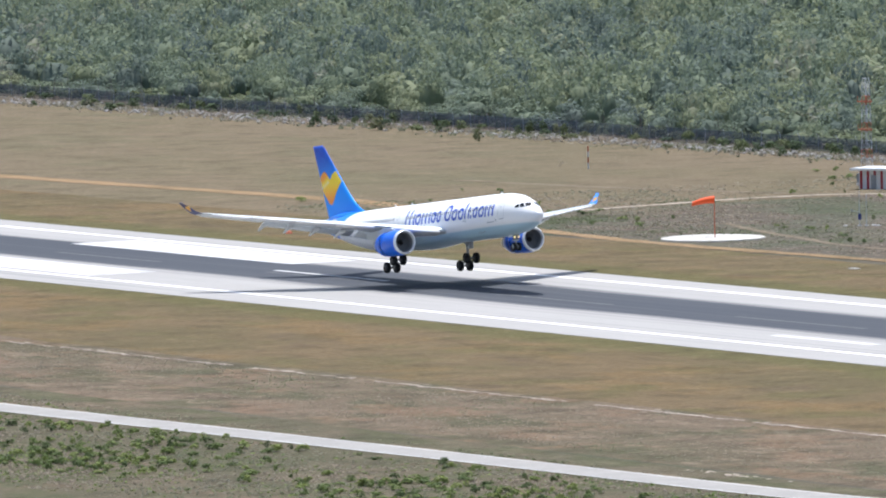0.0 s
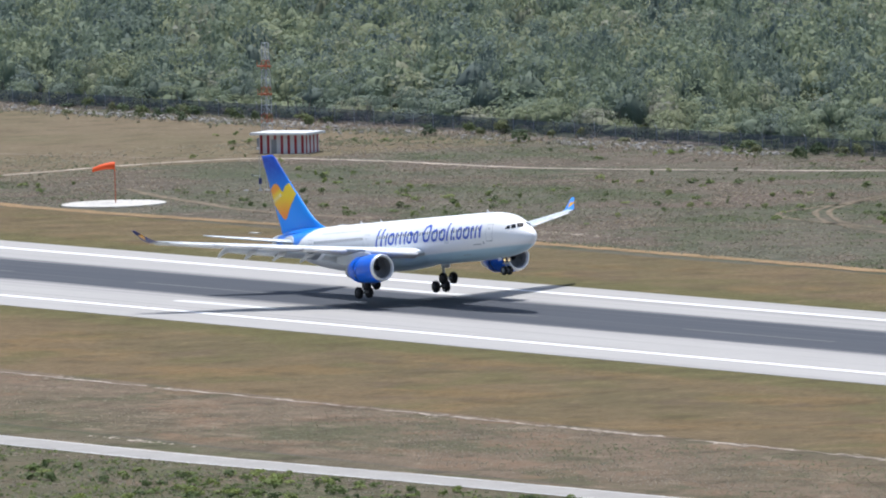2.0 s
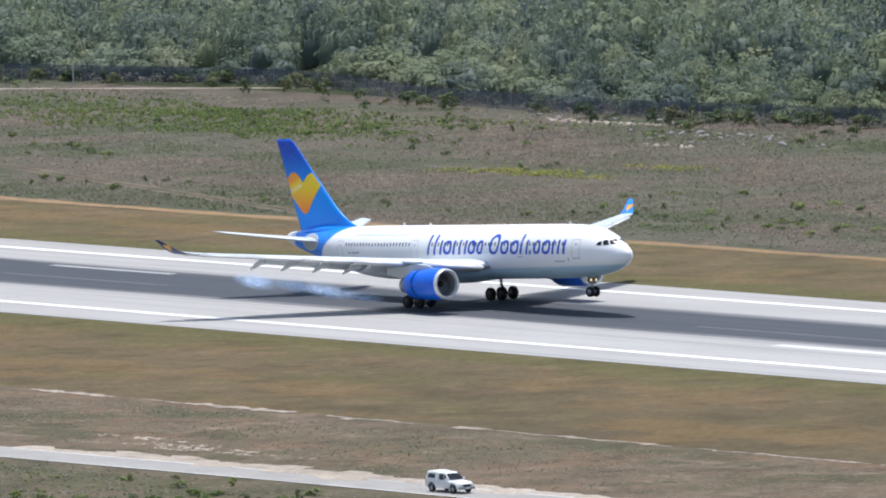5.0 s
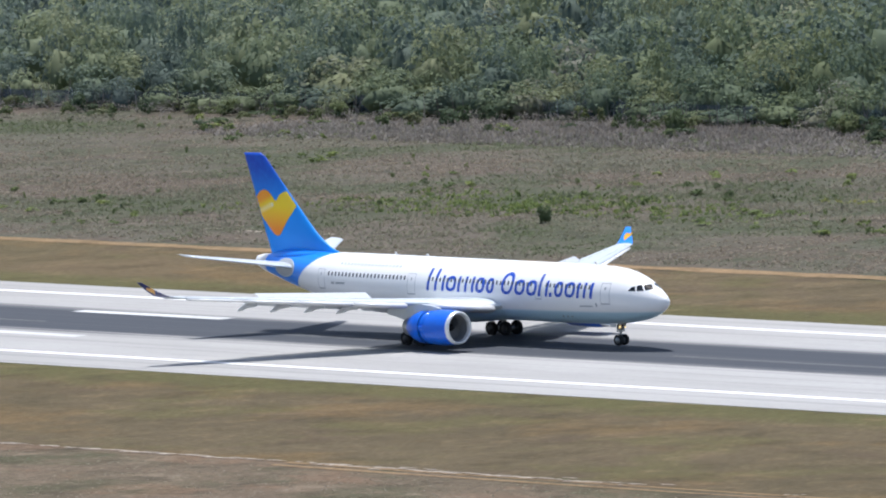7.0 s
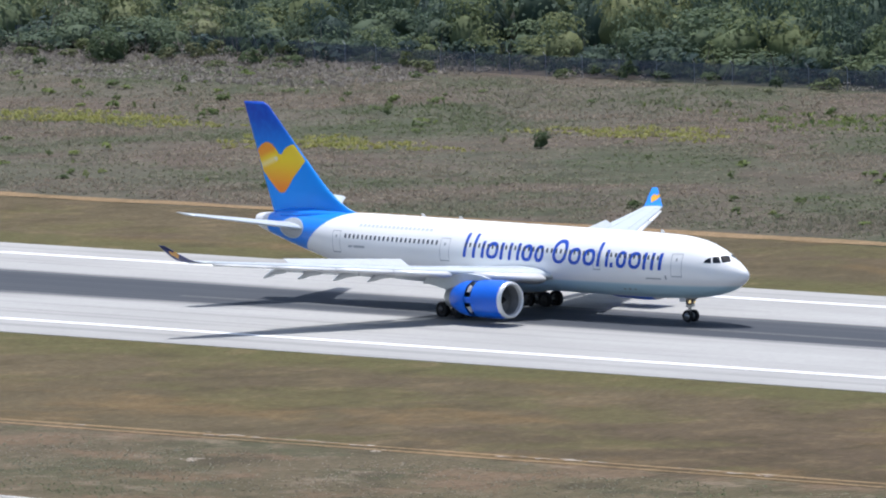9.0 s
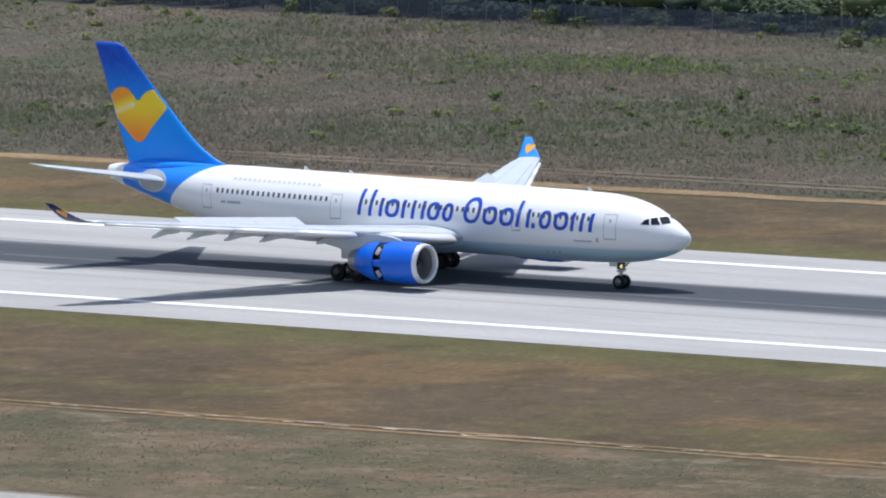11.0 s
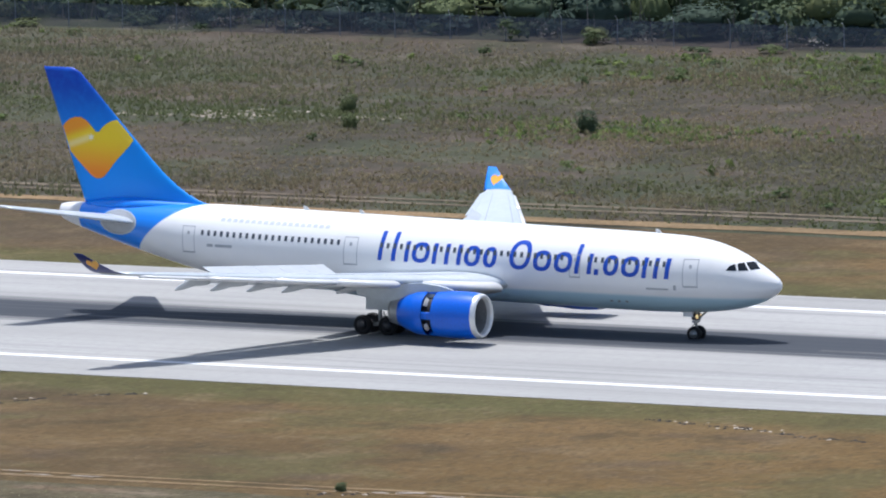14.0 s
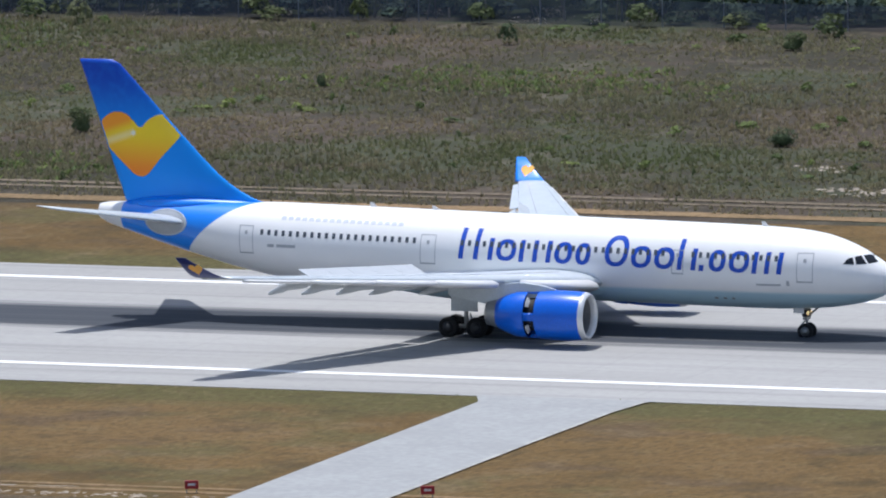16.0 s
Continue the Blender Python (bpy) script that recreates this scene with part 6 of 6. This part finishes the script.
def tree(x, y, w, h, seed):
    """A small free-standing tree: trunk, limbs and leafy crown."""
    r = np.random.default_rng(seed)
    o = tagged(new("tree"), "small bushy green tree standing in the scrub", "tree", "lone trees")
    bm = rod(bmesh.new(), (0, 0, -0.1), (0.05 * h, 0, 0.5 * h), 0.05 * w, 0.03 * w, 7)
    for a in r.uniform(0, 6.28, 4):
        rod(bm, (0.03 * h, 0, 0.3 * h), (0.3 * w * math.cos(a), 0.3 * w * math.sin(a), 0.6 * h), 0.025 * w, 0.01 * w, 5)
    part("trunk", bm, BARK, o, "grey trunk with limbs")
    one = np.zeros(1)
    me = grown("crown", [billow(r, 7, 12, 5, 0.74)], [crown(r, 700, 0.042, -0.6, 9)], one, one, one + w, one + h, r, LEAF_SHRUB, "uneven green crown", "")
    del me["kind"]
    me.parent = o
    o.location = (x, y, 0)


for i, (x, y, w, h) in enumerate(((-905.7, 191.3, 5.0, 4.2), (-948, 199, 3.5, 3.0), (-760.7, 195.2, 2.4, 3.6), (-752, 197, 3.6, 3.0), (-909.5, 195, 5.2, 4.2), (-973.5, 195, 3.0, 3.4), (-451.1, 134.7, 1.7, 1.9),
                                (-444.2, 121.9, 1.6, 1.6), (-424.3, 126.4, 2.2, 2.2), (-350.0, 108.4, 2.1, 2.3), (-292.4, 110.6, 2.4, 1.7), (-534.5, 182, 4.2, 2.6), (-778.7, 127, 2.0, 2.0),
                                (-888.7, 97.4, 1.8, 2.3), (-344.2, 144.4, 0.9, 1.3), (-316.6, 181, 2.0, 1.8), (-735, 197, 4.2, 3.6), (-700, 198, 4.0, 3.0))):
    tree(x, y, w, h, 50 + i)
tree(-335.8, -81.1, 0.9, 0.7, 91)
SPOTS = [(-815, -111.5, 9, 1.6), (-829, -108.5, 6, 0.8), (-860, 175.5, 3.6, 1.8), (-597.3, -84.8, 1.5, 1.0), (-605.7, -96.6, 0.9, 0.9), (-668.7, 82.5, 3.2, 0.7), (-1209, 79, 9, 0.5),
         (-1096, 164.2, 4.5, 2.0), (-462, 128, 5, 1.3), (-450, 131, 4, 0.9), (-275.5, 82.7, 3.5, 0.9), (-457, 134, 3, 0.7), (-996, 197, 16, 1.2),
         (-955, 191.5, 20, 1.6), (-979, -123.7, 7, 0.8), (-800, -118.8, 16, 1.2), (-772, -118.2, 12, 1.3), (-1370, 201.5, 14, 1.0), (-292, -82.7, 6, 0.6), (-270, -82.4, 7, 0.8), (-850, -118.2, 8, 0.9), (-910, 78.8, 6, 0.6), (-1137, 187, 14, 1.5), (-331.0, -85.2, 2.6, 0.9), (-326.0, -81.2, 2.2, 0.5), (-322.5, -81.0, 1.6, 0.5), (-312.5, -82.0, 3.0, 0.9), (-307.5, -82.6, 2.6, 0.8), (-299.5, -81.2, 4.0, 0.9), (-292.0, -82.0, 3.0, 0.6), (-284.0, -82.2, 4.0, 0.8), (-275.0, -82.3, 4.5, 1.0), (-267.5, -82.4, 3.6, 0.9), (-467.0, 127.5, 3.0, 1.0), (-460.0, 131.0, 4.5, 2.2), (-668.5, 82.3, 6.0, 1.0), (-276.0, 82.5, 2.6, 2.2), (-284.0, 97.0, 2.4, 1.6)]
GREENS = [(-1200, 168, 42, 14), (-1165, 154, 22, 8), (-552, 146, 18, 9), (-420, 128, 14, 7), (-405, 174, 24, 8), (-347, 85, 11, 6), (-418, 188, 26, 6), (-551, 193, 24, 6), (-909, 112, 28, 10), (-640, 160, 20, 8), (-330, 150, 16, 8), (-760, 165, 24, 7)]
YELLOWS = [(-1072, 124, 12, 3.5), (-1063, 138, 6, 2.0), (-852, 133, 17, 5.0), (-803, 121, 11, 5.0), (-782, 145, 10, 5.0)]


# drifts of weeds and bare gravel, thinning out at their rims
def drift(name, spots, density, kinds, w, h, mat, label, category):
    px, py = [], []
    for cx, cy, rx, ry in spots:
        n = int(3.14 * rx * ry * density) + 6
        r, t = rng.uniform(0, 1, n) ** 0.75 * 1.3, rng.uniform(0, 6.28, n)
        wob = 1 + 0.3 * np.sin(3 * t + cx) + 0.2 * np.sin(7 * t + cy)
        px.append(cx + rx * r * wob * np.cos(t)), py.append(cy + ry * r * wob * np.sin(t))
    px, py = np.concatenate(px), np.concatenate(py)
    gap = np.sin(px * 0.9 + 2 * np.sin(py * 0.5)) * np.sin(py * 0.45 + px * 0.23) + rng.uniform(-0.6, 0.6, px.size) > -0.35
    px, py = px[gap], py[gap]
    plants(name, kinds, px, py, rng.uniform(0.5, 1.0, px.size) * w, rng.uniform(0.4, 1.0, px.size) * h, rng, mat, label, category)


# flat crumbs of gravel: low five-sided cones
crumbs = []
for _ in range(6):
    r = rng.uniform(0.3, 0.6, 5)
    ring = [np.array((r[k] * math.cos(1.2566 * k), r[k] * math.sin(1.2566 * k), 0.0)) for k in range(5)]
    crumbs.append(np.array([[ring[k], ring[(k + 1) % 5], (0.05, 0.0, 1.0)] for k in range(5)]))
drift("gravel_spots", SPOTS, 4.0, crumbs, 0.8, 0.08, PALE_DIRT, "bare pale gravel spots in the grass", "gravel")
drift("green_weed_drifts", GREENS, 2.2, tufts, 1.0, 0.6, GREEN_WEED, "greener weeds growing in drifts", "weeds")
drift("yellow_weed_drifts", YELLOWS, 4.5, tufts, 1.0, 0.55, YELLOW_WEED, "yellow-green flowering weeds in drifts", "weeds")
# the bank of stones before the fence: angular lumps of many sizes
lumps = []
for _ in range(8):
    q = bmesh.new()
    bmesh.ops.create_icosphere(q, subdivisions=1, radius=1.0)
    for v in q.verts:
        v.co *= rng.uniform(0.7, 1.25)
    lumps.append(np.array([[v.co[:] for v in f.verts] for f in q.faces]) * np.array((1, 1, 0.6)) + np.array((0, 0, 0.2)))
    q.free()
n = 5200
x = rng.uniform(-1800, -1330, n)
heap = 0.5 + 0.5 * np.sin(x * 0.05) * np.sin(x * 0.017 + 1.0)
x = x[rng.uniform(0, 1, n) < 0.30 + 0.70 * heap]
y = fence_y(x) - 6.0 + rng.normal(0, 3.0, x.size)
r = rng.uniform(0.25, 0.9, x.size) ** 2.2 * 0.6
plants("stone_bank", lumps, x, y, r, r, rng, STONE, "bank of loose pale limestone before the fence", "stones")
n = 2600
x = rng.uniform(-1800, -1330, n)
y = fence_y(x) - 6.5 + rng.normal(0, 3.6, n)
plants("bank_weeds", tufts, x, y, rng.uniform(0.6, 1.6, n), rng.uniform(0.3, 0.9, n), rng, STALKS, "dry weeds growing among the stones", "weeds")
n = 130
x = np.concatenate([rng.normal(-1105, 8, n // 2), rng.normal(-1090, 9, n // 4), rng.normal(-1142, 12, n - n // 2 - n // 4)])
y = np.concatenate([rng.normal(177.5, 1.5, n // 2), rng.normal(171, 2.0, n // 4), rng.normal(190, 2.0, n - n // 2 - n // 4)])
r = rng.uniform(0.25, 0.9, n) ** 2 * 0.7
plants("scattered_stones", lumps, x, y, r, r, rng, STONE, "scattered pale stones lying in the scrub", "stones")

# long scrapes in the mown grass: broken clods of dark earth with a few pale chips between them; the last row draws the
# small bush's shade
SCRAPES_AND_SHADE = [((-379.1, -50.6), (-377.1, -46.3)), ((-376.9, -44.4), (-371.4, -41.7)), ((-334.5, -41.4), (-327.0, -43.6)), ((-326.6, -43.2), (-321.4, -45.6)),
           ((-321.0, -46.0), (-315.6, -46.9)), ((-313.0, -39.8), (-311.4, -40.4)), ((-308.6, -44.4), (-305.2, -45.6)), ((-302.6, -44.4), (-299.6, -45.5)), ((-337.2, -83.4), (-333.4, -81.6))]
x, y = [], []
for (x0, y0), (x1, y1) in SCRAPES_AND_SHADE:
    n = int(9 * math.hypot(x1 - x0, y1 - y0))
    k = rng.uniform(0, 1, n)
    keep = np.sin(k * 17 + x0) + rng.uniform(-0.7, 0.7, n) > -0.3
    x.append((x0 + (x1 - x0) * k + rng.normal(0, 0.1, n))[keep]), y.append((y0 + (y1 - y0) * k + rng.normal(0, 0.22, n))[keep])
x, y = np.concatenate(x), np.concatenate(y)
plants("scrape_and_shade_clods", crumbs, x, y, rng.uniform(0.25, 0.6, x.size), rng.uniform(0.04, 0.12, x.size), rng, DARK_CLODS, "dark clods scraped up in the grass, a few drawn as a bush's shade", "earth")
pick = rng.uniform(0, 1, x.size) < 0.13
x, y = x[pick] + rng.normal(0, 0.5, pick.sum()), y[pick] + rng.normal(0, 0.5, pick.sum())
plants("scattered_chips", crumbs, x, y, rng.uniform(0.3, 0.7, x.size), rng.uniform(0.04, 0.1, x.size), rng, PALE_DIRT, "pale chips lying along the scrapes", "gravel")

# ---- boundary fence ----
fence = tagged(new("boundary_fence"), "tall wire mesh boundary fence on thin grey posts", "fence")
post = bmesh.new()
rod(post, (0, 0, 0), (0, 0, 2.3), 0.05, 0.05, 6)
rod(post, (0, 0, 2.3), (0, -0.35, 2.65), 0.04, 0.04, 5)
first = part("post", post, PALE_STEEL, fence)
fence_x = [-1880 + 5.6 * k for k in range(295)]
back_y = lambda x: fence_y(x) + 9.0 * math.exp(-((x + 1010) / 130.0) ** 6)
first.location = (fence_x[0], back_y(fence_x[0]), 0)
for x in fence_x[1:]:
    o = new("post", first.data)
    o.parent, o.location = fence, (x, back_y(x), 0)
WIRE = Mat("fence_wire_mesh", 0.6)
WIRE.color((0.105, 0.125, 0.165))
WIRE.put(WIRE.b.inputs["Alpha"], WIRE.math("ADD", 0.42, WIRE.math("MULTIPLY", WIRE.noise(0.08, 2), 0.25)))
bm = bmesh.new()
low = [bm.verts.new((x, back_y(x) - 0.06, 0.05)) for x in fence_x]
top = [bm.verts.new((x, back_y(x) - 0.06, 2.25)) for x in fence_x]
for i in range(len(low) - 1):
    bm.faces.new((low[i], low[i + 1], top[i + 1], top[i]))
part("wire_mesh", bm, WIRE.m, fence, "fine dark wire netting")


# ---- what moves ----


def motions():
    walk(airliner, [(t, pose(x, 0, z, roll, -pitch, 0)) for t, x, z, pitch, roll in FLIGHT])
    lift = [(0.0, 2.5), (2.6, 2.4), (3.2, 2.0), (5.0, 1.3), (6.2, 0.25), (7.0, 0.0), (16.0, 0.0)]
    for w, side, root in WINGS:
        walk(w, [(t, Matrix.Translation(root) @ pose(0, 0, 0, side * a)) for t, a in lift])
    for sp, at, axis, most in SPOILERS:
        up = [(0.0, 0.0), (5.3, 0.0), (5.9, most), (16.0, most)]
        walk(sp, [(t, Matrix.Translation(at) @ Matrix.Rotation(radians(a), 4, axis)) for t, a in up])
    drop = [(0.0, 0.62), (2.6, 0.62), (3.0, 0.70), (3.5, 0.74), (4.0, 0.68), (4.5, 0.55), (5.0, 0.40), (6.0, 0.12), (7.0, 0.0), (16.0, 0.0)]
    for leg, y in LEGS:
        walk(leg, [(t, pose(0, y, 0.7 - d)) for t, d in drop])
    tilt = [(0.0, 26.0), (2.5, 26.0), (2.95, 12.0), (3.6, 5.0), (4.3, 4.0), (4.7, 2.5), (6.5, 0.0), (16.0, 0.0)]
    hang = lambda t: next(a[1] + (b[1] - a[1]) * (t - a[0]) / (b[0] - a[0]) for a, b in zip(drop, drop[1:]) if a[0] <= t <= b[0])
    for bo, y in BOGIES:
        walk(bo, [(t, pose(0, y, 0.7 - hang(t), 0, -a, 0)) for t, a in tilt])
    for sl in SLEEVES:
        walk(sl, [(0.0, pose(0, 0, 0)), (8.2, pose(0, 0, 0)), (8.9, pose(-0.78, 0, 0)), (16.0, pose(-0.78, 0, 0))])
    road = [(0.0, -835.5, -123.8), (2.0, -808.7, -123.2), (4.0, -781.9, -121.5), (4.5, -775.3, -121.2), (5.0, -767.6, -121.0), (7.0, -741.0, -120.8), (10.0, -684.0, -121.2), (13.0, -634, -123.0), (16.0, -585, -124.4)]
    rows = []
    for i, (t, x, y) in enumerate(road):
        a, b = road[max(i - 1, 0)], road[min(i + 1, len(road) - 1)]
        rows.append((t, pose(x + 2.9, y - 1.3, 0.06, 0, 0, math.degrees(math.atan2(b[2] - a[2], b[1] - a[1])))))
    walk(truck, rows)
    for o, x, y, rise, fade, size in PUFFS:
        low, z = -1.6 * size, 0.62 * size + 0.05
        walk(o, [(0.0, pose(x, y, low)), (rise, pose(x, y, low)), (rise + 0.25, pose(x + 1.5, y, z)), (fade - 0.4, pose(x + 4.0, y + 1.2, z + 0.5)), (fade + 0.9, pose(x + 5.0, y + 1.8, low)), (16.0, pose(x + 5.0, y + 1.8, low))])


motions()
